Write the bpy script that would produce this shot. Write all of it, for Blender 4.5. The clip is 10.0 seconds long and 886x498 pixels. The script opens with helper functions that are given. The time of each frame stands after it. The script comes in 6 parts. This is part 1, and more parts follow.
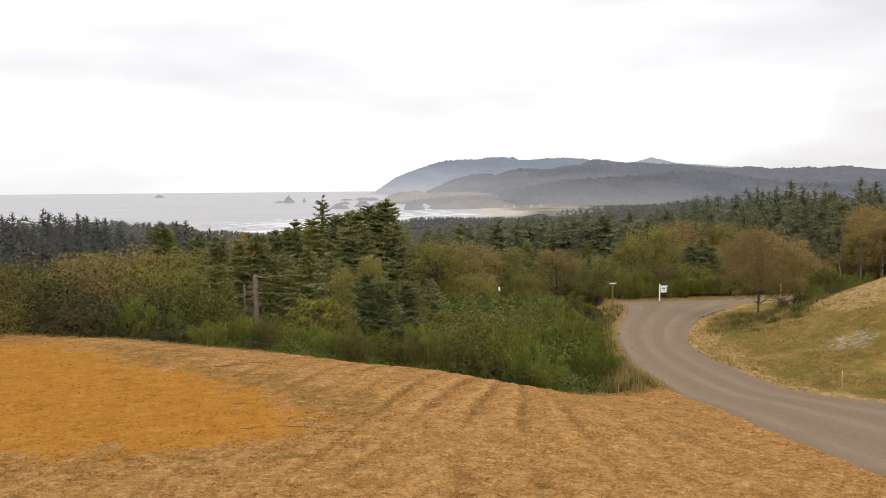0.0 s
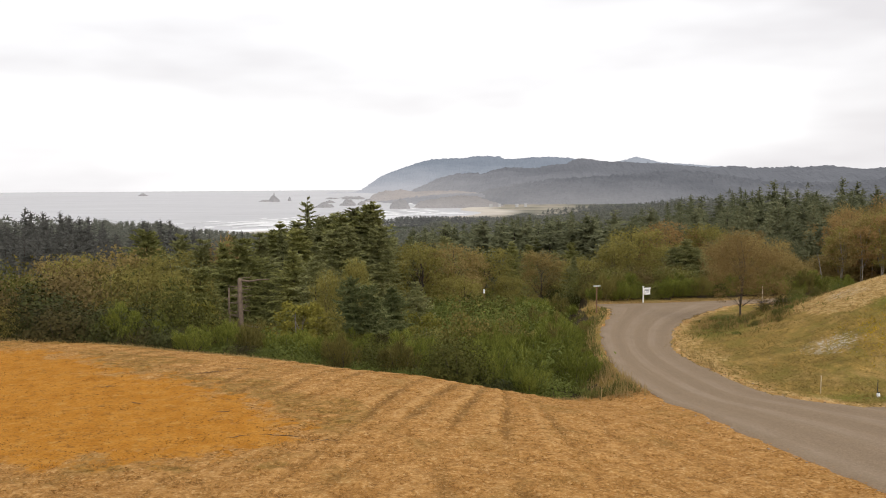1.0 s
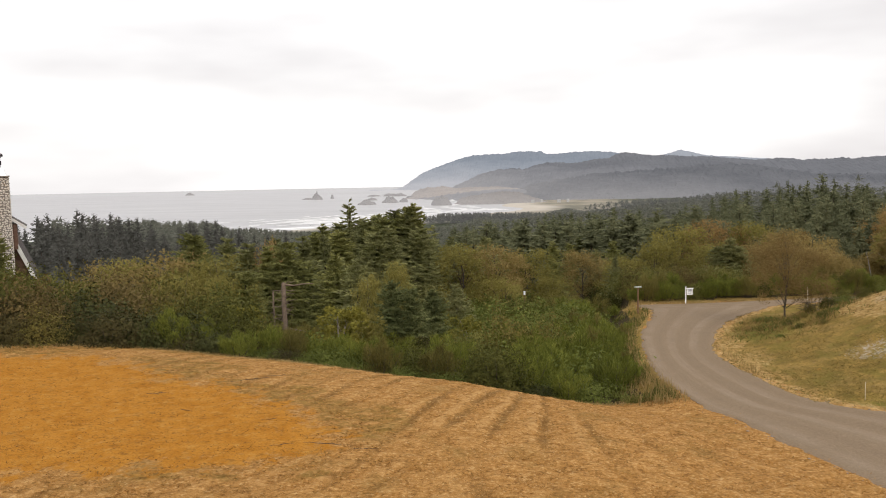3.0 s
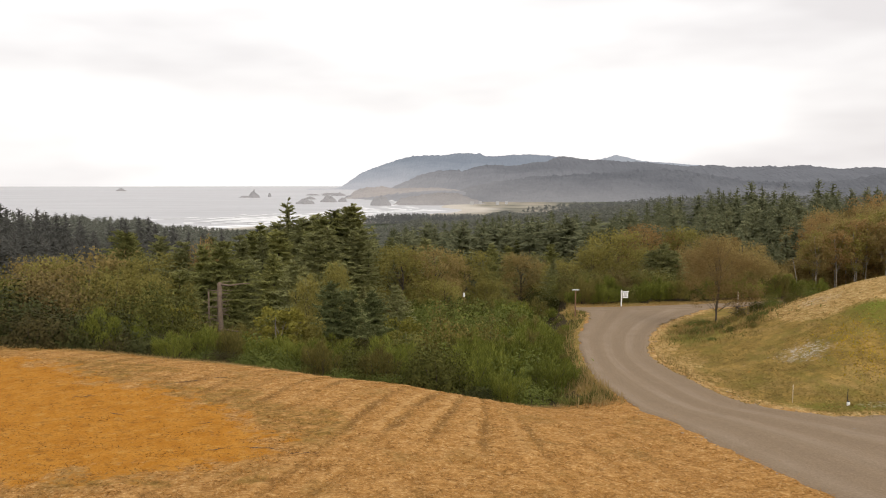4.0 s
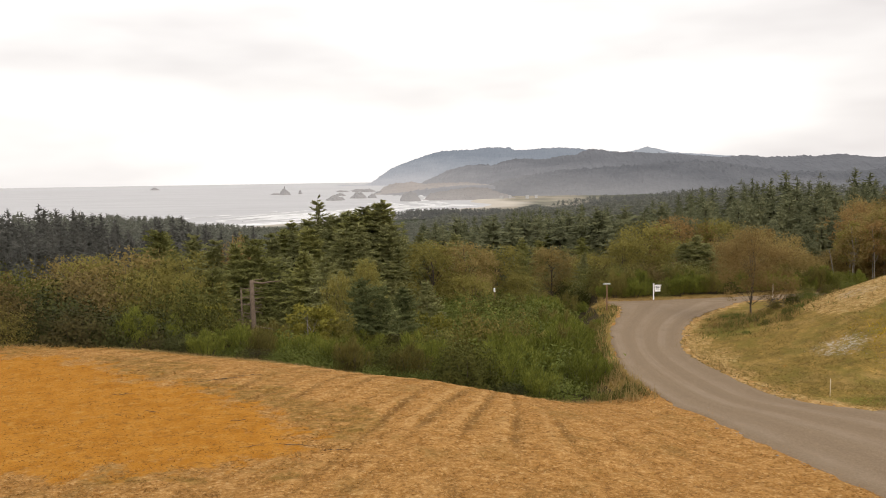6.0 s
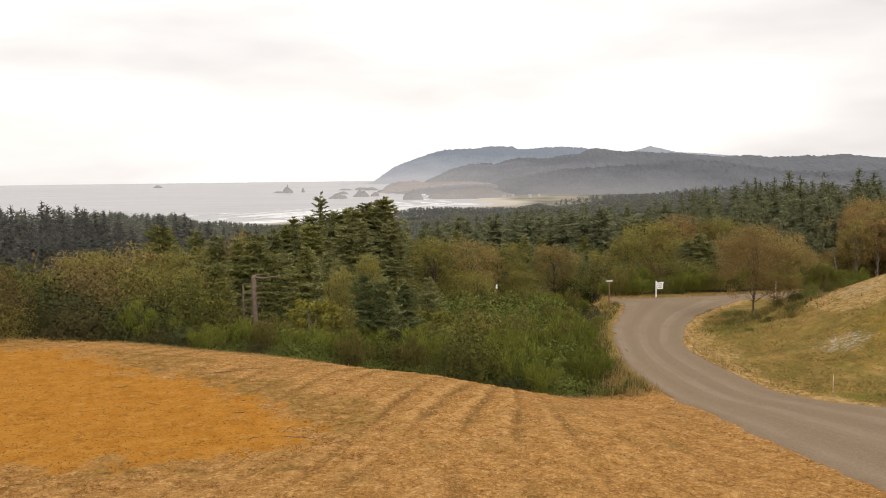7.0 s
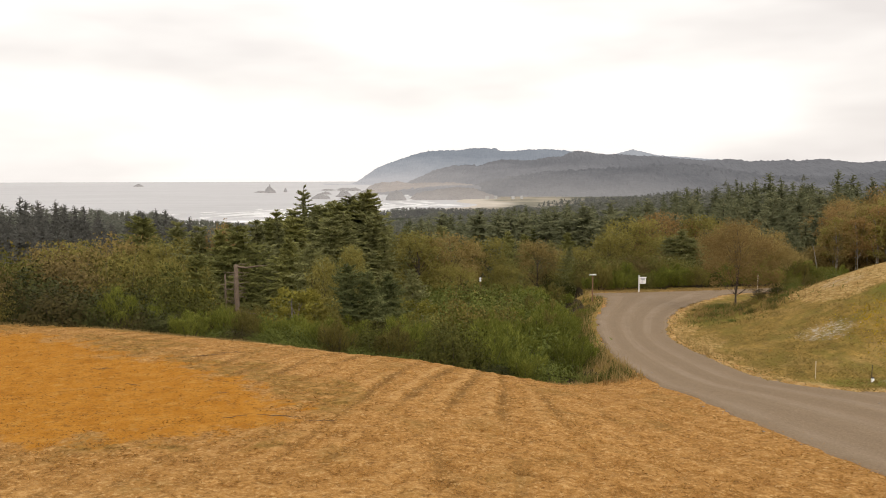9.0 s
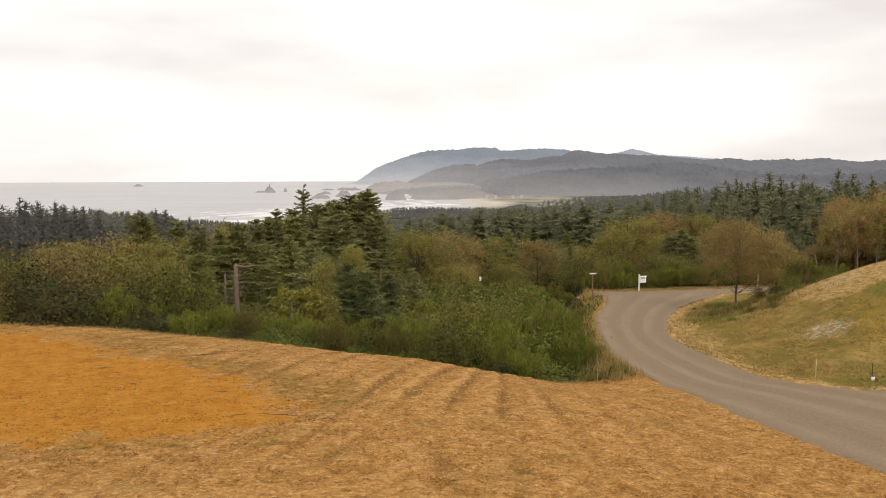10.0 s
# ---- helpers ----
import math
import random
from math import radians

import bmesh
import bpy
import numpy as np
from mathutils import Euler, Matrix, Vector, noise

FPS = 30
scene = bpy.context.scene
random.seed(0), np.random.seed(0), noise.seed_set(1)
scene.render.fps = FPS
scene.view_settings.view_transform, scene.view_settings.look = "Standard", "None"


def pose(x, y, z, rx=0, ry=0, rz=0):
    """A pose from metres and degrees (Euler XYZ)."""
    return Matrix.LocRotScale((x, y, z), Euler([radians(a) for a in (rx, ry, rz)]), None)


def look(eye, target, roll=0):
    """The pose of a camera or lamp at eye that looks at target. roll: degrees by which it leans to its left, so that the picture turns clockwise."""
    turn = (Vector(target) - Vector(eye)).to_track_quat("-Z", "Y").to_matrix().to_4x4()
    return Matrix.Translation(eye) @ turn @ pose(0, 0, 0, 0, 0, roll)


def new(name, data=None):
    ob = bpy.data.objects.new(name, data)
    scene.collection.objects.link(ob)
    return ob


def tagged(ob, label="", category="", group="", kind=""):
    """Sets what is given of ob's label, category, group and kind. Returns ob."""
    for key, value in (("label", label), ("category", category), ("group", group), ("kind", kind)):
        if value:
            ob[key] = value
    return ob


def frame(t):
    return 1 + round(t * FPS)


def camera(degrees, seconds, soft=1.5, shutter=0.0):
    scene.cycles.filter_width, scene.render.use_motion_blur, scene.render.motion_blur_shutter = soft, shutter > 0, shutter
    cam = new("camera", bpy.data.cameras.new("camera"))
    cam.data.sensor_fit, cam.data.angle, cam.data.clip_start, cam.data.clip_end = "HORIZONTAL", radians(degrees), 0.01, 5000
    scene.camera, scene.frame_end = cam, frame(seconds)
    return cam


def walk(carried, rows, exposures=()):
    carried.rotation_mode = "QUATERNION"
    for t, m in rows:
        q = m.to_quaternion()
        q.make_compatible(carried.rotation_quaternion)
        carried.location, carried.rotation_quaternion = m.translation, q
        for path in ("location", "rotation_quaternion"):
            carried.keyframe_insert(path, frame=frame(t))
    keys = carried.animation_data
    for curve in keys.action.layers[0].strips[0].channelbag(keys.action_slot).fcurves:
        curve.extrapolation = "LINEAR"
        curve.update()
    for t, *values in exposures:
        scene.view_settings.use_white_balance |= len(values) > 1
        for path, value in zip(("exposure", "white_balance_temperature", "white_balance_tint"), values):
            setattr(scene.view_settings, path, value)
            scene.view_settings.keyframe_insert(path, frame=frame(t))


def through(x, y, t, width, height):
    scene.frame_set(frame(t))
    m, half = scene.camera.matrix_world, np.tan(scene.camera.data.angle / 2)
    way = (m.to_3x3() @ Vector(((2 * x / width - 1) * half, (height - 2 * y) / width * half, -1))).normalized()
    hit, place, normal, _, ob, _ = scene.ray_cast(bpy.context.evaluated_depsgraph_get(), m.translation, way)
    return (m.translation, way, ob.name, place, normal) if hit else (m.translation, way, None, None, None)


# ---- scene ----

# ---------------------------------------------------------------- camera
cam = camera(57.8, 10.0, soft=1.0)
walk(cam, (
    (0, pose(-0.00, 0.23, 9.01, 85.13, 0.58, 3.42)),
    (0.3, pose(0.09, 0.16, 9.16, 84.85, 0.61, 3.84)),
    (0.5, pose(0.13, 0.13, 9.23, 84.94, 0.46, 3.13)),
    (1, pose(0.07, 0.05, 9.42, 85.03, 0.47, 2.40)),
    (1.5, pose(0.06, 0.01, 9.59, 84.95, 0.30, 1.71)),
    (1.8, pose(0.09, -0.08, 9.74, 84.76, 0.83, 3.42)),
    (2, pose(0.11, -0.16, 9.86, 84.64, 1.15, 5.20)),
    (2.2, pose(0.18, -0.13, 9.90, 84.62, 1.41, 6.09)),
    (2.55, pose(0.23, -0.27, 9.98, 84.69, 1.31, 6.73)),
    (2.9, pose(0.28, -0.42, 10.06, 84.77, 1.21, 5.79)),
    (3.3, pose(0.30, -0.44, 10.10, 84.84, 1.05, 3.94)),
    (3.5, pose(0.19, -0.23, 10.05, 84.80, 0.70, 3.08)),
    (4, pose(0.12, -0.24, 10.12, 84.80, 0.07, 1.05)),
    (4.5, pose(0.06, -0.21, 10.07, 84.78, -0.01, 0.07)),
    (5, pose(0.08, -0.14, 10.06, 84.66, 0.21, 1.25)),
    (5.5, pose(0.15, -0.15, 10.13, 84.58, 0.57, 2.71)),
    (5.7, pose(0.14, -0.20, 10.19, 84.53, 0.81, 2.86)),
    (6.8, pose(0.16, -0.23, 10.04, 84.33, 0.83, 3.64)),
    (7, pose(0.17, -0.13, 9.93, 84.37, 0.74, 3.33)),
    (7.5, pose(0.05, -0.07, 9.77, 84.32, 0.50, 2.32)),
    (8, pose(0.05, -0.06, 9.52, 84.24, 0.28, 2.34)),
    (8.5, pose(0.05, -0.08, 9.27, 84.32, 0.40, 2.89)),
    (9, pose(0.02, -0.01, 9.03, 84.46, 0.21, 2.13)),
    (9.5, pose(0.01, -0.02, 8.96, 84.55, 0.23, 1.95)),
    (10, pose(0.02, 0.02, 8.98, 84.43, 0.28, 2.12)),
), exposures=((0, 0.0, 6380, 10), (2.2, 0.0, 6470, 10), (4.5, 0.0, 6600, 10), (7, 0.0, 6750, 10), (10, 0.0, 6850, 10)))

# ---------------------------------------------------------------- sky and sun: bright overcast
SUN_EL, SUN_AZ = 36.0, 155.0
world = bpy.data.worlds.new("sky")
scene.world = world
world.use_nodes = True
wt = world.node_tree
wt.nodes.clear()


def wnode(kind, **inputs):
    n = wt.nodes.new(kind)
    for k, v in inputs.items():
        n.inputs[k.replace("_", " ")].default_value = v
    return n


sky = wnode("ShaderNodeTexSky")
sky.sky_type, sky.sun_disc = "NISHITA", False
sky.sun_elevation, sky.sun_rotation = radians(SUN_EL), radians(SUN_AZ)
sky.dust_density = 4.0
dimmed = wnode("ShaderNodeMix")
dimmed.data_type, dimmed.blend_type = "RGBA", "MULTIPLY"
dimmed.inputs[0].default_value = 1.0
dimmed.inputs[7].default_value = (0.10, 0.10, 0.10, 1)
coord = wnode("ShaderNodeTexCoord")
stretch = wnode("ShaderNodeMapping")
stretch.inputs["Scale"].default_value = (1.6, 1.6, 6.0)
stretch.inputs["Location"].default_value = (1.3, 0.4, 0.2)
cloud = wnode("ShaderNodeTexNoise", Scale=1.4, Detail=4.0, Roughness=0.45)
tone = wnode("ShaderNodeValToRGB")
tone.color_ramp.elements[0].position, tone.color_ramp.elements[0].color = 0.33, (0.78, 0.75, 0.75, 1)
tone.color_ramp.elements[1].position, tone.color_ramp.elements[1].color = 0.52, (1.02, 1.00, 0.99, 1)
cover = wnode("ShaderNodeMix")
cover.data_type = "RGBA"
cover.inputs[0].default_value = 0.92
back = wnode("ShaderNodeBackground", Strength=1.14)
wout = wnode("ShaderNodeOutputWorld")
wt.links.new(sky.outputs[0], dimmed.inputs[6])
wt.links.new(coord.outputs["Generated"], stretch.inputs["Vector"])
wt.links.new(stretch.outputs[0], cloud.inputs["Vector"])
wt.links.new(cloud.outputs["Fac"], tone.inputs[0])
wt.links.new(dimmed.outputs[2], cover.inputs[6])
wt.links.new(tone.outputs[0], cover.inputs[7])
wt.links.new(cover.outputs[2], back.inputs[0])
wt.links.new(back.outputs[0], wout.inputs[0])

sun = new("sun", bpy.data.lights.new("sun", "SUN"))
sun.data.energy, sun.data.angle, sun.data.color = 1.5, radians(24), (1.0, 0.94, 0.86)
sun_way = Vector((math.sin(radians(SUN_AZ)) * math.cos(radians(SUN_EL)), math.cos(radians(SUN_AZ)) * math.cos(radians(SUN_EL)), math.sin(radians(SUN_EL))))
sun.matrix_basis = look(sun_way * 50, (0, 0, 0))


# ---------------------------------------------------------------- materials
class Nodes:
    """A small builder for node materials."""

    def __init__(self, name):
        self.m = bpy.data.materials.new(name)
        self.m.use_nodes = True
        self.t = self.m.node_tree
        self.t.nodes.clear()
        self.out = self.t.nodes.new("ShaderNodeOutputMaterial")

    def link(self, a, b):
        self.t.links.new(a, b)

    def add(self, kind, **inputs):
        n = self.t.nodes.new(kind)
        for k, v in inputs.items():
            n.inputs[k.replace("_", " ")].default_value = v
        return n

    def space(self, scale=(1, 1, 1), which="Object"):
        c, mp = self.add("ShaderNodeTexCoord"), self.add("ShaderNodeMapping")
        mp.inputs["Scale"].default_value = scale
        self.link(c.outputs[which], mp.inputs["Vector"])
        return mp.outputs[0]

    def noise(self, scale, detail=4.0, rough=0.55, at=None, warp=0.0):
        n = self.add("ShaderNodeTexNoise", Scale=scale, Detail=detail, Roughness=rough, Distortion=warp)
        self.link(at if at is not None else self.space(), n.inputs["Vector"])
        return n.outputs["Fac"]

    def ramp(self, fac, *stops):
        r = self.add("ShaderNodeValToRGB")
        e = r.color_ramp.elements
        while len(e) < len(stops):
            e.new(0.5)
        for el, (p, c) in zip(e, stops):
            el.position, el.color = p, (*c, 1) if len(c) == 3 else c
        self.link(fac, r.inputs[0])
        return r.outputs[0]

    def grey(self, fac, lo, hi, a=0.0, b=1.0):
        n = self.add("ShaderNodeMapRange")
        for k, v in zip((1, 2, 3, 4), (lo, hi, a, b)):
            n.inputs[k].default_value = v
        self.link(fac, n.inputs[0])
        return n.outputs[0]

    def mix(self, fac, a, b, blend="MIX"):
        n = self.add("ShaderNodeMix")
        n.data_type, n.blend_type = "RGBA", blend
        for v, i in ((fac, 0), (a, 6), (b, 7)):
            if hasattr(v, "is_linked"):
                self.link(v, n.inputs[i])
            else:
                n.inputs[i].default_value = v if i == 0 else (*v, 1)
        return n.outputs[2]

    def math(self, op, a, b=0.0):
        n = self.add("ShaderNodeMath")
        n.operation = op
        for i, v in enumerate((a, b)):
            if hasattr(v, "is_linked"):
                self.link(v, n.inputs[i])
            else:
                n.inputs[i].default_value = v
        return n.outputs[0]

    def attr(self, name):
        n = self.add("ShaderNodeAttribute")
        n.attribute_name = name
        return n.outputs["Fac"]

    def bump(self, height, strength, distance):
        n = self.add("ShaderNodeBump", Strength=strength, Distance=distance)
        self.link(height, n.inputs["Height"])
        return n.outputs[0]

    def surface(self, colour, rough=0.8, normal=None, metallic=0.0, spec=0.3):
        b = self.add("ShaderNodeBsdfPrincipled", Metallic=metallic)
        b.inputs["Specular IOR Level"].default_value = spec
        for v, k in ((colour, "Base Color"), (rough, "Roughness")):
            if hasattr(v, "is_linked"):
                self.link(v, b.inputs[k])
            else:
                b.inputs[k].default_value = (*v, 1) if k == "Base Color" else v
        if normal is not None:
            self.link(normal, b.inputs["Normal"])
        return b

    def done(self, shader):
        self.link(shader.outputs[0], self.out.inputs[0])
        return self.m


def leaf_material(name, dark, mid, light, through=0.25, rough=0.6):
    """Leaves: each one its own tint, each plant a little apart, some light let through."""
    n = Nodes(name)
    g = n.add("ShaderNodeNewGeometry")
    o = n.add("ShaderNodeObjectInfo")
    patch = n.noise(0.55, 4.0, at=n.add("ShaderNodeNewGeometry").outputs["Position"])
    v = n.math("ADD", n.math("MULTIPLY", g.outputs["Random Per Island"], 0.38), n.math("ADD", n.math("MULTIPLY", patch, 0.62), n.math("MULTIPLY", o.outputs["Random"], 0.22)))
    col = n.ramp(v, (0.18, dark), (0.60, mid), (1.0, light))
    s = n.surface(col, rough + 0.15, spec=0.06)
    t = n.add("ShaderNodeBsdfTranslucent")
    n.link(col, t.inputs[0])
    m = n.add("ShaderNodeMixShader", Fac=through)
    n.link(s.outputs[0], m.inputs[1])
    n.link(t.outputs[0], m.inputs[2])
    return n.done(m)


def plain_material(name, a, b, scale, rough=0.8, relief=0.3, depth=0.01, metallic=0.0, spec=0.3):
    n = Nodes(name)
    f = n.noise(scale, 6.0)
    fine = n.noise(scale * 7, 4.0)
    col = n.ramp(n.math("ADD", n.math("MULTIPLY", f, 0.6), n.math("MULTIPLY", fine, 0.4)), (0.32, a), (0.68, b))
    return n.done(n.surface(col, rough, n.bump(fine, relief, depth), metallic, spec))


NEEDLE = leaf_material("spruce_needles", (0.084, 0.090, 0.042), (0.226, 0.228, 0.098), (0.410, 0.394, 0.164), 0.38)
NEEDLE_DARK = leaf_material("shaded_spruce_needles", (0.057, 0.069, 0.030), (0.152, 0.167, 0.069), (0.299, 0.305, 0.124), 0.30)
NEEDLE_YOUNG = leaf_material("young_spruce_needles", (0.087, 0.094, 0.036), (0.215, 0.215, 0.074), (0.381, 0.364, 0.125), 0.34)
# seaward wood: distance haze mixed into a greyer needle colour
NEEDLE_FAR = leaf_material("hazed_distant_needles", (0.082, 0.082, 0.074), (0.122, 0.121, 0.108), (0.160, 0.157, 0.138), 0.28)
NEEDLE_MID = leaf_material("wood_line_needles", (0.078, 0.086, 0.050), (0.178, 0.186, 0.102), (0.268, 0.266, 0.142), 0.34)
# coastal woods: haze of the air put into a paler needle colour
NEEDLE_HAZE = leaf_material("hazed_coastal_needles", (0.125, 0.130, 0.108), (0.200, 0.204, 0.168), (0.265, 0.266, 0.216), 0.50)
ALDER = leaf_material("alder_leaves", (0.171, 0.130, 0.048), (0.324, 0.244, 0.093), (0.464, 0.359, 0.140), 0.64)
ALDER_GREEN = leaf_material("green_alder_leaves", (0.129, 0.118, 0.037), (0.267, 0.235, 0.069), (0.425, 0.363, 0.113), 0.64)
RUSSET = leaf_material("russet_leaves", (0.184, 0.120, 0.050), (0.341, 0.224, 0.090), (0.462, 0.321, 0.132), 0.64)
RUSSET_DARK = leaf_material("roadside_russet_leaves", (0.127, 0.087, 0.037), (0.255, 0.179, 0.071), (0.368, 0.271, 0.113), 0.64)
BROOM = leaf_material("broom_stems", (0.056, 0.060, 0.013), (0.145, 0.160, 0.030), (0.275, 0.285, 0.060), 0.30)
BROOM_DRY = leaf_material("browning_broom_stems", (0.072, 0.062, 0.020), (0.160, 0.138, 0.040), (0.262, 0.222, 0.068), 0.30)
BRAMBLE = leaf_material("bramble_leaves", (0.044, 0.054, 0.013), (0.108, 0.126, 0.028), (0.205, 0.222, 0.056), 0.2, 0.6)
# bramble leaf colours darkened for the shade under the overhanging thicket
BRAMBLE_SHADED = leaf_material("shaded_bramble_leaves", (0.018, 0.021, 0.008), (0.046, 0.050, 0.016), (0.102, 0.104, 0.036), 0.15, 0.5)
BRAMBLE_SHADED_BROWN = leaf_material("shaded_browning_bramble_leaves", (0.025, 0.021, 0.009), (0.058, 0.048, 0.018), (0.112, 0.094, 0.036), 0.15, 0.5)
HEDGE = leaf_material("thicket_leaves", (0.046, 0.044, 0.013), (0.135, 0.115, 0.033), (0.260, 0.205, 0.060), 0.25)
HEDGE_OLIVE = leaf_material("olive_thicket_leaves", (0.057, 0.059, 0.018), (0.154, 0.149, 0.042), (0.292, 0.264, 0.077), 0.3)
HEDGE_RUST = leaf_material("rusty_thicket_leaves", (0.056, 0.040, 0.016), (0.135, 0.100, 0.040), (0.232, 0.172, 0.070), 0.25)
HEDGE_GREEN = leaf_material("green_thicket_leaves", (0.032, 0.036, 0.010), (0.080, 0.082, 0.021), (0.165, 0.155, 0.042), 0.25)
YELLOW = leaf_material("yellowing_leaves", (0.090, 0.090, 0.018), (0.200, 0.180, 0.036), (0.320, 0.270, 0.055), 0.3)
STRAW = leaf_material("straw", (0.290, 0.142, 0.036), (0.430, 0.232, 0.068), (0.560, 0.335, 0.115), 0.2)
OLD_HAY = leaf_material("weathered_hay", (0.190, 0.098, 0.029), (0.260, 0.142, 0.044), (0.340, 0.200, 0.070), 0.2)
TALL_GRASS = leaf_material("dry_tall_grass", (0.165, 0.110, 0.042), (0.300, 0.208, 0.082), (0.420, 0.312, 0.140), 0.25)
GREEN_GRASS = leaf_material("rough_grass", (0.120, 0.100, 0.030), (0.240, 0.175, 0.056), (0.430, 0.310, 0.115), 0.25)
TANSY = leaf_material("yellow_flower_heads", (0.220, 0.150, 0.012), (0.420, 0.290, 0.020), (0.560, 0.400, 0.030), 0.2)
BARK = plain_material("grey_brown_bark", (0.050, 0.040, 0.032), (0.130, 0.108, 0.088), 6.0, 0.95, 0.6, 0.02, spec=0.05)
SOIL_TWIG = plain_material("dark_soil_clods", (0.105, 0.052, 0.016), (0.205, 0.105, 0.034), 6.0, 0.95, 0.4, 0.01, spec=0.03)
PALE_BARK = plain_material("pale_alder_bark", (0.150, 0.128, 0.104), (0.330, 0.292, 0.245), 5.0, 0.85, 0.4, 0.01)
DEAD_WOOD = plain_material("weathered_dead_wood", (0.090, 0.066, 0.048), (0.205, 0.152, 0.112), 5.0, 0.9, 0.5, 0.02)
WHITE_PAINT = plain_material("white_paint", (0.74, 0.74, 0.73), (0.84, 0.84, 0.83), 8.0, 0.5, 0.1, 0.002)
POST_WOOD = plain_material("brown_post_wood", (0.130, 0.072, 0.040), (0.240, 0.140, 0.080), 9.0, 0.85, 0.4, 0.005)
SIGN_METAL = plain_material("dull_sign_metal", (0.22, 0.24, 0.20), (0.34, 0.36, 0.30), 9.0, 0.5, 0.1, 0.002)
STAKE_WOOD = plain_material("pale_lath", (0.46, 0.38, 0.27), (0.62, 0.54, 0.41), 12.0, 0.85, 0.3, 0.004)
DARK_PLASTIC = plain_material("dark_plastic", (0.020, 0.020, 0.022), (0.045, 0.045, 0.048), 12.0, 0.5, 0.1, 0.002)
SIGN_INK = plain_material("sign_lettering", (0.05, 0.06, 0.09), (0.08, 0.09, 0.13), 20.0, 0.6, 0.1, 0.001)
CHALK = plain_material("pale_gravel_stones", (0.30, 0.26, 0.22), (0.50, 0.45, 0.39), 9.0, 0.9, 0.4, 0.02)
PEBBLE = plain_material("grey_pebbles", (0.160, 0.135, 0.115), (0.300, 0.262, 0.230), 9.0, 0.9, 0.4, 0.02)
CHIMNEY_STONE = plain_material("river_stone", (0.42, 0.38, 0.33), (0.72, 0.67, 0.60), 1.0, 0.85, 0.4, 0.02)
MORTAR = plain_material("grey_mortar", (0.16, 0.14, 0.125), (0.26, 0.235, 0.21), 12.0, 0.95, 0.5, 0.01)
CEDAR = plain_material("brown_cedar_shingle", (0.085, 0.048, 0.034), (0.170, 0.100, 0.070), 4.0, 0.85, 0.4, 0.01)
TRIM = plain_material("pale_trim_boards", (0.48, 0.47, 0.45), (0.64, 0.63, 0.60), 5.0, 0.7, 0.2, 0.004)
ROOFING = plain_material("dark_roof_shingle", (0.060, 0.050, 0.046), (0.120, 0.100, 0.092), 7.0, 0.9, 0.6, 0.02)
GALVANISED = plain_material("galvanised_flue", (0.45, 0.46, 0.47), (0.60, 0.61, 0.62), 6.0, 0.4, 0.1, 0.002, 0.7)


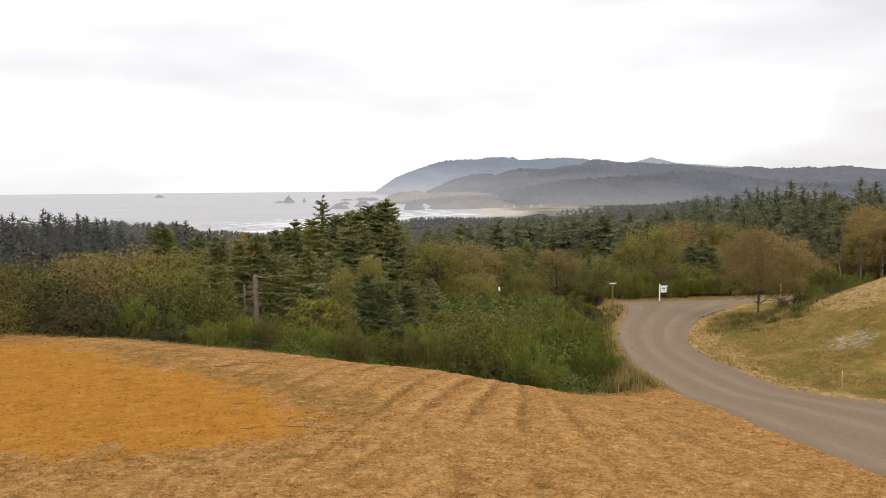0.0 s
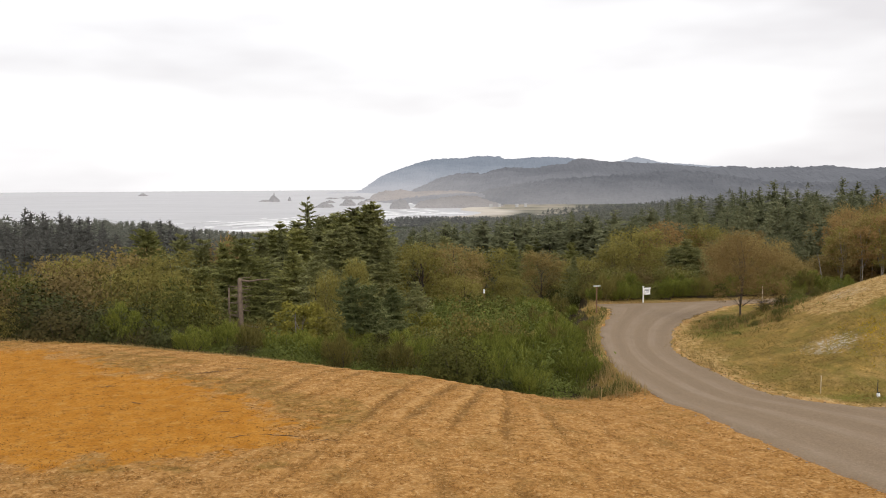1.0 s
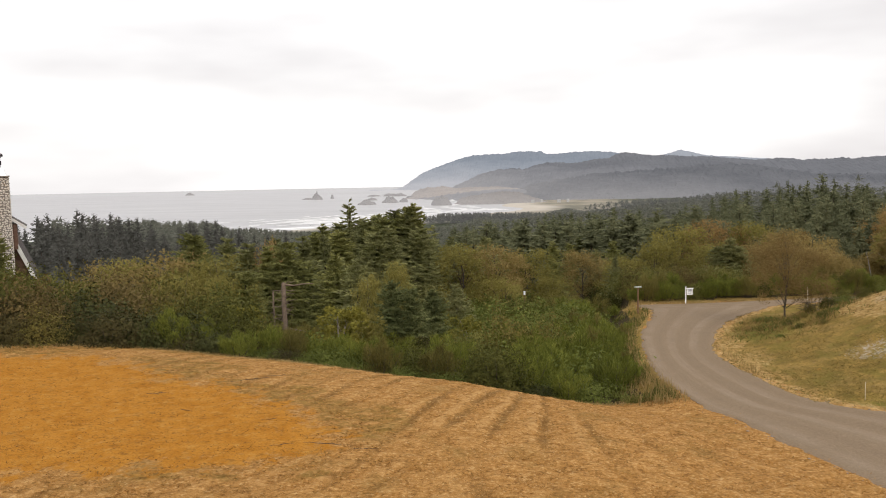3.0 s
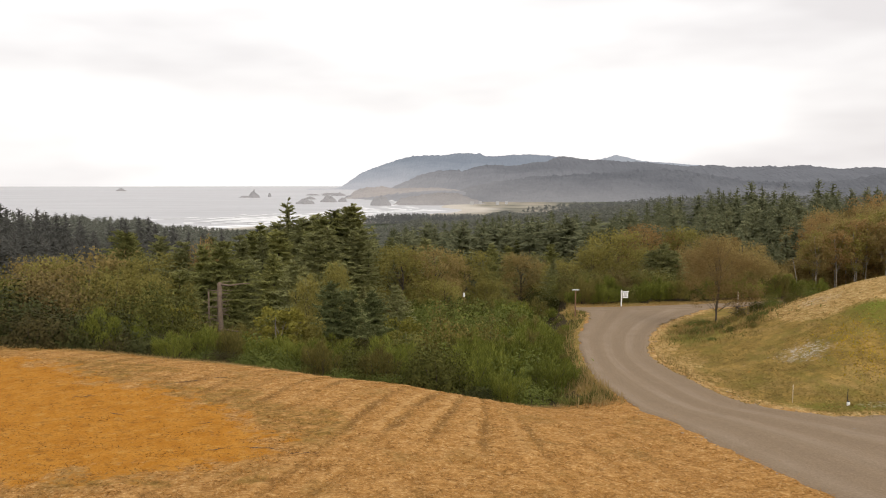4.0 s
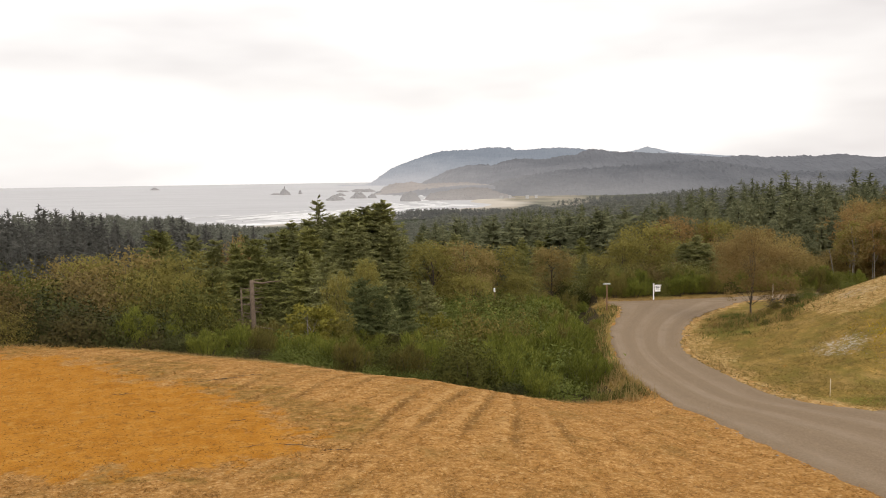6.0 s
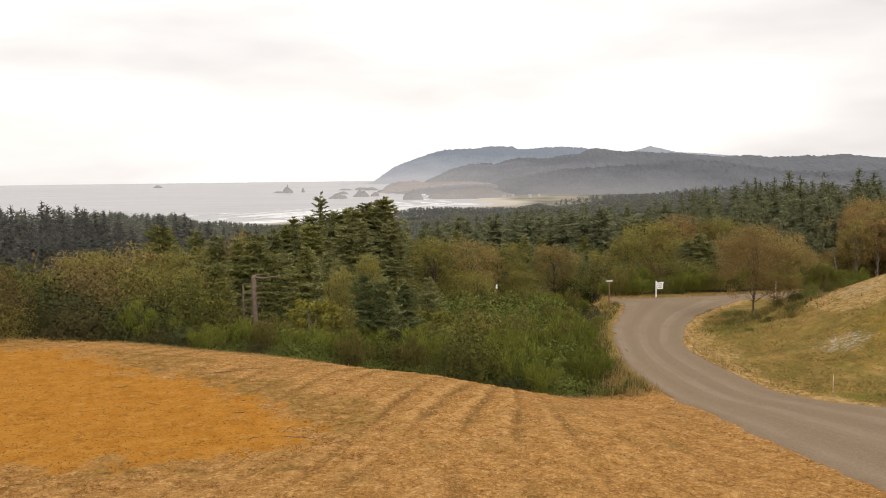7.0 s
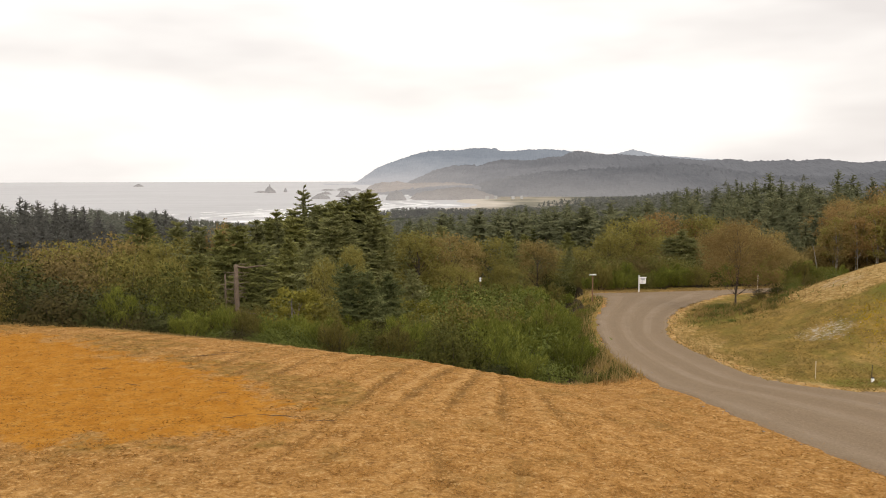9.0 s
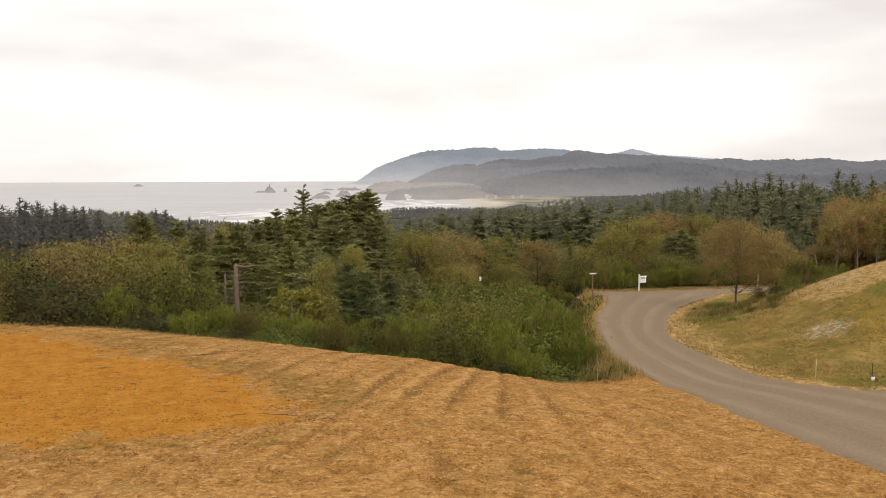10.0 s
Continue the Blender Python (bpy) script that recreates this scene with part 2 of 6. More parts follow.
def ground_material():
    """Dry mown grass with mowing rows, an orange bare-soil patch, rough greener grass, leaf litter and beach sand."""
    n = Nodes("ground_cover")
    at = n.space()
    big, mid, fine = n.noise(0.12, 4.0, at=at), n.noise(0.9, 5.0, at=at), n.noise(9.0, 5.0, 0.65, at=at)
    streak = n.noise(1.0, 5.0, 0.6, at=n.space((7.0, 0.7, 1.0)))
    hay = n.noise(2.6, 6.0, 0.68, at=n.space((0.9, 1.2, 1.0)), warp=0.6)
    straw = n.ramp(n.math("ADD", n.math("MULTIPLY", fine, 0.45), n.math("MULTIPLY", hay, 0.55)), (0.38, (0.176, 0.081, 0.023)), (0.47, (0.338, 0.172, 0.051)), (0.56, (0.430, 0.232, 0.078)), (0.65, (0.575, 0.352, 0.142)))
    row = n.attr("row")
    # shaded side of each row, darkened in the straw colour itself
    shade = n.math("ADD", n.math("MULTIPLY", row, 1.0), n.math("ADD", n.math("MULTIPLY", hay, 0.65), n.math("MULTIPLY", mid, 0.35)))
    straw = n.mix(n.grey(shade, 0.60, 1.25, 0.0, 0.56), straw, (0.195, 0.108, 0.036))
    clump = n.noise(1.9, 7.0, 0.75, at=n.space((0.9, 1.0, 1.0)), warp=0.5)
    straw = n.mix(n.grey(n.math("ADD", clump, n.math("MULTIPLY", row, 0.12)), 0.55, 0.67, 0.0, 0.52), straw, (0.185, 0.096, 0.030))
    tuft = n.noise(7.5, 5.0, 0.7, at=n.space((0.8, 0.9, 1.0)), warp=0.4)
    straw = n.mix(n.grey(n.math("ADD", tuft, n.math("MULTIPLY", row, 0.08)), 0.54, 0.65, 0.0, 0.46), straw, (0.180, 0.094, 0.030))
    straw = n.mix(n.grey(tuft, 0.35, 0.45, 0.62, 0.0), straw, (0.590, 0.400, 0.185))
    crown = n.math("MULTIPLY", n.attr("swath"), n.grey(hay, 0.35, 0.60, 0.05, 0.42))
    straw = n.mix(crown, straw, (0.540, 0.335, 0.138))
    straw = n.mix(n.grey(n.noise(0.33, 5.0, 0.65, at=at), 0.54, 0.68, 0.0, 0.45), straw, (0.195, 0.125, 0.038))
    green = n.ramp(n.math("ADD", n.math("MULTIPLY", fine, 0.5), n.math("MULTIPLY", mid, 0.5)), (0.34, (0.118, 0.082, 0.022)), (0.50, (0.245, 0.163, 0.045)), (0.66, (0.400, 0.257, 0.080)))
    lush = n.ramp(fine, (0.3, (0.085, 0.100, 0.016)), (0.7, (0.190, 0.190, 0.034)))
    green = n.mix(n.grey(n.math("ADD", n.attr("lush"), n.math("MULTIPLY", mid, 0.5)), 0.55, 0.95), green, lush)
    bare = n.noise(0.28, 6.0, 0.68, at=at)
    green = n.mix(n.grey(bare, 0.50, 0.66, 0.0, 0.75), green, (0.330, 0.222, 0.085))
    green = n.mix(n.grey(n.noise(0.45, 6.0, 0.7, at=n.space((1.3, 0.7, 1))), 0.47, 0.60, 0.0, 0.70), green, (0.150, 0.126, 0.027))
    green = n.mix(n.grey(n.noise(1.6, 5.0, 0.7, at=at), 0.54, 0.66, 0.0, 0.65), green, (0.120, 0.082, 0.030))
    soil = n.ramp(n.math("ADD", n.math("MULTIPLY", fine, 0.45), n.math("MULTIPLY", mid, 0.55)), (0.28, (0.285, 0.112, 0.014)), (0.46, (0.398, 0.168, 0.022)), (0.70, (0.500, 0.238, 0.043)))
    soil = n.mix(n.grey(n.noise(1.8, 6.0, 0.7, at=at), 0.56, 0.68, 0.0, 0.6), soil, (0.180, 0.082, 0.022))
    soil = n.mix(n.grey(n.noise(11.0, 5.0, 0.75, at=at), 0.51, 0.62, 0.0, 0.60), soil, (0.190, 0.080, 0.012))
    soil = n.mix(n.grey(n.noise(1.6, 6.0, 0.75, at=at), 0.53, 0.64, 0.0, 0.65), soil, (0.470, 0.255, 0.062))
    soil = n.mix(n.grey(n.noise(3.0, 5.0, 0.75, at=n.space((0.7, 1.0, 1.0)), warp=0.5), 0.545, 0.63, 0.0, 0.60), soil, (0.190, 0.088, 0.020))
    litter = n.ramp(fine, (0.3, (0.030, 0.024, 0.014)), (0.7, (0.085, 0.066, 0.034)))
    edge = n.math("MULTIPLY", n.math("SUBTRACT", n.noise(0.7, 6.0, 0.7, at=at), 0.5), 1.1)

    def zone(name, lo=0.4, hi=0.6):
        return n.grey(n.math("ADD", n.attr(name), edge), lo, hi)

    col = n.mix(zone("green"), straw, green)
    weedy = n.math("MULTIPLY", zone("fringe"), n.grey(n.noise(1.2, 6.0, 0.7, at=n.space((0.7, 1.5, 1))), 0.40, 0.58, 0.0, 0.85))
    col = n.mix(weedy, col, n.ramp(n.noise(3.0, 5.0, 0.7, at=at), (0.38, (0.118, 0.071, 0.017)), (0.50, (0.200, 0.120, 0.029)), (0.62, (0.340, 0.201, 0.062))))
    ragged = n.math("ADD", n.math("MULTIPLY", n.math("SUBTRACT", n.noise(0.8, 8.0, 0.75, at=n.space((0.9, 1.0, 1.0))), 0.5), 2.6), edge)
    col = n.mix(n.grey(n.math("ADD", n.attr("soil"), ragged), 0.42, 0.68), col, soil)
    bleached = n.math("MULTIPLY", zone("pale"), n.grey(fine, 0.38, 0.60, 0.35, 0.95))
    col = n.mix(bleached, col, n.ramp(n.noise(2.2, 6.0, 0.72, at=n.space((1.4, 0.6, 1.0))), (0.38, (0.262, 0.155, 0.056)), (0.50, (0.440, 0.276, 0.105)), (0.64, (0.600, 0.425, 0.208))))
    chalky = n.math("MULTIPLY", zone("chalk", 0.45, 0.75), n.grey(n.noise(3.2, 6.0, 0.75, at=n.space((0.9, 1.1, 1)), warp=0.8), 0.50, 0.60))
    col = n.mix(chalky, col, (0.440, 0.385, 0.310))
    col = n.mix(zone("litter"), col, litter)
    scrub = n.ramp(n.noise(0.05, 5.0, 0.6, at=at), (0.3, (0.050, 0.060, 0.040)), (0.7, (0.110, 0.118, 0.075)))
    scrub = n.mix(n.attr("dune"), scrub, n.ramp(n.noise(0.012, 5.0, 0.65, at=at), (0.38, (0.150, 0.148, 0.118)), (0.62, (0.330, 0.295, 0.235))))
    col = n.mix(n.attr("scrub"), col, scrub)
    sand = n.ramp(n.noise(0.02, 4.0, at=at), (0.3, (0.46, 0.415, 0.355)), (0.7, (0.56, 0.515, 0.45)))
    col = n.mix(n.attr("sand"), col, sand)
    h = n.math("ADD", n.math("MULTIPLY", fine, 0.35), n.math("ADD", n.math("MULTIPLY", n.noise(30.0, 3.0, at=at), 0.2), n.math("MULTIPLY", hay, 0.9)))
    return n.done(n.surface(col, 0.95, n.bump(h, 0.8, 0.10), spec=0.04))


def road_material():
    n = Nodes("gravel_road")
    at = n.space()
    fine, mid = n.noise(11.0, 6.0, 0.8, at=at), n.noise(1.0, 4.0, at=n.space((18.0, 1.5, 1.0), "UV"))
    col = n.ramp(n.math("ADD", n.math("MULTIPLY", fine, 0.82), n.math("MULTIPLY", mid, 0.18)), (0.30, (0.140, 0.098, 0.061)), (0.52, (0.230, 0.166, 0.106)), (0.72, (0.318, 0.240, 0.162)))
    uv = n.add("ShaderNodeUVMap")
    wob = n.math("MULTIPLY", n.math("SUBTRACT", n.noise(0.07, 1.0, at=at), 0.5), 0.10)
    sep = n.add("ShaderNodeSeparateXYZ")
    n.link(uv.outputs[0], sep.inputs[0])
    u = n.math("ADD", sep.outputs[0], wob)
    band = n.math("SINE", n.math("MULTIPLY", u, 6.2832 * 3.1))
    patchy = n.grey(n.noise(0.35, 4.0, 0.6, at=at), 0.35, 0.65, 0.25, 1.0)
    col = n.mix(n.math("MULTIPLY", patchy, n.grey(n.math("ADD", band, n.math("MULTIPLY", mid, 0.9)), 0.4, 1.7, 0.0, 0.34)), col, (0.335, 0.272, 0.206))
    col = n.mix(n.math("MULTIPLY", patchy, n.grey(n.math("ADD", n.math("MULTIPLY", band, -1.0), n.math("MULTIPLY", mid, 0.9)), 0.5, 1.7, 0.0, 0.26)), col, (0.170, 0.122, 0.080))
    col = n.mix(n.grey(n.noise(0.8, 6.0, 0.7, at=at), 0.52, 0.70, 0.0, 0.30), col, (0.175, 0.128, 0.086))
    return n.done(n.surface(col, 0.95, n.bump(fine, 0.5, 0.03), spec=0.15))


def sea_material():
    n = Nodes("sea_water")
    ripple = n.noise(0.06, 6.0, 0.65, at=n.space((0.35, 1.0, 1.0)))
    swell = n.noise(0.010, 4.0, 0.5, at=n.space((0.3, 1.6, 1.0)))
    col = n.ramp(n.math("ADD", n.math("MULTIPLY", ripple, 0.5), n.math("MULTIPLY", swell, 0.5)), (0.35, (0.36, 0.355, 0.365)), (0.65, (0.46, 0.455, 0.465)))
    return n.done(n.surface(col, 0.45, n.bump(ripple, 0.35, 3.0), spec=0.5))


def foam_material():
    n = Nodes("sea_foam")
    f = n.noise(0.03, 6.0, 0.7, at=n.space((1.0, 2.5, 1.0)))
    return n.done(n.surface(n.ramp(f, (0.38, (0.50, 0.50, 0.50)), (0.62, (0.84, 0.84, 0.84))), 0.9, n.bump(f, 0.5, 2.0)))


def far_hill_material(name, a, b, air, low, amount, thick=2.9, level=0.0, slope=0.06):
    """Wooded hills and other things miles off: own colours, with distance haze added as emission, thicker towards the
    sea mist.
    """
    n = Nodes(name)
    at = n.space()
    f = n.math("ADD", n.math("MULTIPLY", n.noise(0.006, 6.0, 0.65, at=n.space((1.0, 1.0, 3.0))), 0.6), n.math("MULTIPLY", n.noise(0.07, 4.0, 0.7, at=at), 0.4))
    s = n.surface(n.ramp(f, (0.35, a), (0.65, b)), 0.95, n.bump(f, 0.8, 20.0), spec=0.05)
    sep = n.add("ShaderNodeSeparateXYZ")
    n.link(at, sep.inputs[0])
    # sea mist painted in as glow: thickest low down and near the beach, in drifting patches
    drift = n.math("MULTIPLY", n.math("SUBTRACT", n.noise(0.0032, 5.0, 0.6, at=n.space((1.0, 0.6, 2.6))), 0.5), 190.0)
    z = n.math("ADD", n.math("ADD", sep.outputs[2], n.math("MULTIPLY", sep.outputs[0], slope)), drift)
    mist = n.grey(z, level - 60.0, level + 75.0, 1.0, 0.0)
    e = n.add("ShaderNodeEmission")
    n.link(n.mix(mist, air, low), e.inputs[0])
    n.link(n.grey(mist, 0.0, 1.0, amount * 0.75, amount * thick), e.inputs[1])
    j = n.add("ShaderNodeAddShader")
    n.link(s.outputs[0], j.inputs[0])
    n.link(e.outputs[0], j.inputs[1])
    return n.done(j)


GROUND, ROAD, SEA, FOAM = ground_material(), road_material(), sea_material(), foam_material()
# far hills, houses, shore wood and rocks: air haze added as emission
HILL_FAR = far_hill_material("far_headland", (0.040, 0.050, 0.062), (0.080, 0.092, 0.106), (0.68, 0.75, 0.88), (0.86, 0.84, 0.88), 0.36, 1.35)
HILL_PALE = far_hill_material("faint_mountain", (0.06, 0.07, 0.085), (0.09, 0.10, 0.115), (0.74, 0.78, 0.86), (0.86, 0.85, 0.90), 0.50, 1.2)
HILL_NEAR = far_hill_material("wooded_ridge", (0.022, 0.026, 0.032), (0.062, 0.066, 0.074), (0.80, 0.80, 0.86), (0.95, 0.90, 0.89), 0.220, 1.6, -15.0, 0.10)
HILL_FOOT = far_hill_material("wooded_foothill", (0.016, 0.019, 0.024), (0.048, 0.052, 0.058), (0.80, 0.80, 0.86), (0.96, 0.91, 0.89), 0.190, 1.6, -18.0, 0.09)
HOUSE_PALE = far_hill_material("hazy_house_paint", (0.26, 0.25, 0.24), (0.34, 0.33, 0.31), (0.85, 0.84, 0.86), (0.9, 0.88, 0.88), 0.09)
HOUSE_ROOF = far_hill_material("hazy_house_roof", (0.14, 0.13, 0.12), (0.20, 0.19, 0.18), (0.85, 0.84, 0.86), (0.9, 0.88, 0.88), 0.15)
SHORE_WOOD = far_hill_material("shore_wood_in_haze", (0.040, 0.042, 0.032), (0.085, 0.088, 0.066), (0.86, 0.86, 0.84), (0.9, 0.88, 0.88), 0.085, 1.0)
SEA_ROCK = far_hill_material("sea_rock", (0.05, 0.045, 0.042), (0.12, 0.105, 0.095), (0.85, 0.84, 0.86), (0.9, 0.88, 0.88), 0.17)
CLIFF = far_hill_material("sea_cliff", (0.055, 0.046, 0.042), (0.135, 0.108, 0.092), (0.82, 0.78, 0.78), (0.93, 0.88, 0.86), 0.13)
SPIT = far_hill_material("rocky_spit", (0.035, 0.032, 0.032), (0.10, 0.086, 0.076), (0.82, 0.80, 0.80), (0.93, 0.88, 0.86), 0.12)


# ---------------------------------------------------------------- mesh helpers
def mesh_from(name, verts, faces, material, smooth=False):
    me = bpy.data.meshes.new(name)
    verts = np.asarray(verts, dtype=np.float32)
    faces = np.asarray(faces, dtype=np.int32)
    k = faces.shape[1]
    me.vertices.add(len(verts))
    me.vertices.foreach_set("co", verts.ravel())
    me.loops.add(faces.size)
    me.loops.foreach_set("vertex_index", faces.ravel())
    me.polygons.add(len(faces))
    me.polygons.foreach_set("loop_start", np.arange(0, faces.size, k, dtype=np.int32))
    me.polygons.foreach_set("use_smooth", np.full(len(faces), smooth, dtype=bool))
    me.materials.append(material)
    me.update(calc_edges=True)
    return me


def held(name, me, parent=None, label=""):
    ob = new(name, me)
    ob.parent = parent
    return tagged(ob, label)


def part(name, bm, material, parent=None, label="", smooth=False):
    me = bpy.data.meshes.new(name)
    for f in bm.faces:
        f.smooth = smooth
    bm.to_mesh(me)
    bm.free()
    me.materials.append(material)
    return held(name, me, parent, label)


def box(bm, size, m=Matrix(), bevel=0.0):
    r = bmesh.ops.create_cube(bm, size=1.0, matrix=m @ Matrix.Diagonal((*size, 1)))
    if bevel:
        es = list({e for v in r["verts"] for e in v.link_edges})
        bmesh.ops.bevel(bm, geom=es, offset=bevel, segments=1, affect="EDGES")


def tubes(paths, sides=6):
    """Verts and quads of tapered tubes; each path is a list of (x, y, z, radius)."""
    vs, fs = [], []
    for path in paths:
        path = np.asarray(path, dtype=float)
        base = len(vs)
        for i, (x, y, z, r) in enumerate(path):
            d = path[min(i + 1, len(path) - 1), :3] - path[max(i - 1, 0), :3]
            d = d / (np.linalg.norm(d) + 1e-9)
            a = np.cross(d, (0.3, 0.9, 0.2) if abs(d[2]) > 0.8 else (0, 0, 1))
            a /= np.linalg.norm(a) + 1e-9
            b = np.cross(d, a)
            for k in range(sides):
                t = 2 * math.pi * k / sides
                vs.append(np.array((x, y, z)) + r * (math.cos(t) * a + math.sin(t) * b))
        for i in range(len(path) - 1):
            for k in range(sides):
                k2 = (k + 1) % sides
                fs.append((base + i * sides + k, base + i * sides + k2, base + (i + 1) * sides + k2, base + (i + 1) * sides + k))
    return np.array(vs), np.array(fs)


def cards(centre, along, across):
    """Pointed three-cornered leaves and sprays: centres, half lengths and half widths as vectors."""
    c, a, b = np.asarray(centre), np.asarray(along), np.asarray(across)
    v = np.stack([c - a * 0.8 + b, c + a * 1.2, c - a * 0.8 - b], 1).reshape(-1, 3)
    return v, np.arange(len(v)).reshape(-1, 3)


def unit(v):
    return v / (np.linalg.norm(v, axis=1, keepdims=True) + 1e-9)


def empty(name, x, y, z, turn=0.0, size=1.0):
    ob = new(name)
    ob.matrix_basis = pose(x, y, z, 0, 0, turn) @ Matrix.Scale(size, 4)
    ob.empty_display_size = 0.2
    return ob


# ---------------------------------------------------------------- the lie of the land
SEA_Z = -52.0
ROAD_L = ((20, 14), (16.5, 21), (13.5, 26.7), (11.8, 32.2), (10.7, 36.5), (9.3, 40.6), (8.6, 47), (8.7, 52), (9.1, 56.5), (9.7, 62), (10.4, 66.4), (12.0, 73), (13.2, 78), (13.8, 82), (14.6, 86))
ROAD_R = ((32, 14), (27, 20.5), (25, 27), (22.5, 33.5), (18.4, 38.2), (15.3, 41.2), (14.2, 46.4), (13.6, 52.6), (13.9, 57.5), (15, 61.8), (16.2, 66.4), (19, 73.2), (22, 78.4), (25.3, 83.5), (28.5, 88.4))
LANE_L = ((12.9, 82.4), (13.4, 82.3), (14.2, 82.4), (17, 83.0), (24, 84.2), (30, 87.4), (36, 89.5), (46, 92))
LANE_R = ((12.7, 86.5), (13.3, 86.7), (14.4, 86.9), (18.4, 87.5), (26.0, 89.9), (33, 92.4), (38, 94.2), (46, 97))
SPUR_L = ((16.8, 38.0), (18.6, 38.2), (22, 38.5), (28, 39.0), (46, 40))
SPUR_R = ((17, 29), (19, 29), (24, 29), (30, 29.5), (46, 30))
FIELD_EDGE = ((-60, 45), (-40, 45.6), (-32, 46.2), (-28, 47.9), (-25, 49.0), (-20, 48.6), (-16, 47.8), (-9.5, 46.4), (-4.7, 45.2), (-0.4, 44.2), (4.1, 43.2), (6.6, 43.5), (8.0, 42.5))
SHORE = ((300, -1500), (600, -900), (800, -480), (950, -310), (1030, -215), (1210, -135), (1340, -60), (1474, -30), (1600, -75), (1750, -70), (2330, -140), (3400, -400), (5000, -450))


def road_height(y):
    return -1.3 - (np.clip(y, 10, 105) - 32) * 0.053


def smooth(t):
    t = np.clip(t, 0, 1)
    return t * t * (3 - 2 * t)


def inside_distance(x, y, left, right):
    """Signed distance to a strip between two edge lines, below zero inside it."""
    ring = np.array(list(left) + list(right)[::-1], dtype=float)
    d, ins = np.full(x.shape, 1e9), np.zeros(x.shape, dtype=bool)
    for (x0, y0), (x1, y1) in zip(ring, np.roll(ring, -1, 0)):
        ex, ey = x1 - x0, y1 - y0
        t = np.clip(((x - x0) * ex + (y - y0) * ey) / (ex * ex + ey * ey + 1e-9), 0, 1)
        d = np.minimum(d, np.hypot(x - x0 - t * ex, y - y0 - t * ey))
        cross = (y0 > y) != (y1 > y)
        ins ^= cross & (x < (x1 - x0) * (y - y0) / (y1 - y0 + 1e-12) + x0)
    return np.where(ins, -d, d)


def road_distance(x, y):
    return np.minimum(np.minimum(inside_distance(x, y, ROAD_L, ROAD_R), inside_distance(x, y, LANE_L, LANE_R)), inside_distance(x, y, SPUR_L, SPUR_R))


def wave(x, y, s, seed=0.0):
    """Cheap smooth unevenness between about -1 and 1."""
    return (np.sin(x / s * 1.3 + seed) * np.cos(y / s * 1.1 + 2.1 * seed) + 0.6 * np.sin((x * 0.7 + y * 1.9) / s + 1.7 * seed) + 0.5 * np.cos((x * 2.3 - y * 1.4) / s + seed)) / 2.0


def beyond_edge(x, y):
    """How far a place lies past the far edge of the mown field (along y)."""
    e = np.array(FIELD_EDGE, dtype=float)
    return y - np.interp(x, e[:, 0], e[:, 1])


def height(x, y):
    x, y = np.atleast_1d(np.asarray(x, float)), np.atleast_1d(np.asarray(y, float))
    top = 33.3 - 0.36 * np.clip(x, -60, 30)
    over = np.maximum(y - top, 0)
    steep = 0.015 + 0.0032 * smooth((x + 14) / 8)
    fall = np.where(over < 12, steep * over ** 2, steep * 144 + 0.34 * (over - 12))
    field = -0.075 * np.maximum(x + 3, 0) * smooth((60 - x) / 30) - fall
    floor = -5.2 - 0.055 * (y - 60) + 0.05 * np.clip(x, -60, 0)
    floor = floor + 7 * smooth((x - 15) / 110) * smooth((y - 85) / 60) * smooth((900 - y) / 500)
    land = np.logaddexp(field / 0.8, floor / 0.8) * 0.8
    land = np.where(y > 50, np.maximum(land, -50.0 + 1.5 * wave(x, y, 90.0)), land)
    d = road_distance(x, y)
    level = road_height(y)
    right = (x > 12.5) & (y < 100)
    knoll = level + 0.15 + 5.3 * smooth((d - 1.0) / 19.0) * smooth((92 - y) / 30)
    bank = np.where(right & (y > 36), knoll, land)
    shelf = np.exp(-np.maximum(d, 0) / np.where(right, 6.0, 3.2))
    mixw = np.where(right & (y > 36), smooth(1 - d / 4.0), smooth(shelf * 1.15))
    z = bank * (1 - mixw) + level * mixw
    # the wooded ground right of the knoll joins the slope behind it
    z = np.where(x > 45, z * smooth((75 - x) / 30) + land * (1 - smooth((75 - x) / 30)), z)
    s = np.array(SHORE, dtype=float)
    coast = x - np.interp(y, s[:, 0], s[:, 1])
    sea = smooth(coast / 60.0) * smooth((y - 500) / 100) + (1 - smooth((y - 500) / 100))
    z = z * sea + (SEA_Z - 6) * (1 - sea)
    return z + 0.05 * wave(x, y, 2.7) * smooth((d - 0.3) / 1.5)


def ground_z(x, y):
    return float(height(x, y)[0])


def row_phase(x, y):
    """Where a place lies across its mowing row, nought to one, and how clearly the row shows there."""
    lean = lambda q: np.interp(q, (-12, -2, 0, 2.5, 4.5, 8), (0.26, 0.25, 0.13, -0.12, -0.25, -0.36))
    s = x - lean(x - lean(x) * (y - 33)) * (y - 33) + 0.16 * wave(x, y, 3.0, 0.7) + 0.07 * wave(x, y, 0.8, 2.0)
    clear = 0.25 + 0.75 * smooth(0.62 + 0.9 * wave(x, y, 2.6, 1.9)) * smooth(1.0 + 0.7 * wave(x, y, 0.6, 2.9))
    return (s / 1.78 + 0.42) % 1.0, clear * (0.45 + 0.55 * smooth((y - 28.5) / 3.5)) * (1.0 - 0.55 * smooth((x - 1.5) / 3.0))


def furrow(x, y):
    """Mask that paints the shaded side of the mowing rows, nought to one: swaths run over the brow of the field and
    bend with the lane.
    """
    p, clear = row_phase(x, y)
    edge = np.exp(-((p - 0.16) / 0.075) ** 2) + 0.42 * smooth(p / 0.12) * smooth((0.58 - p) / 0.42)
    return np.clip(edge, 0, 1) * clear


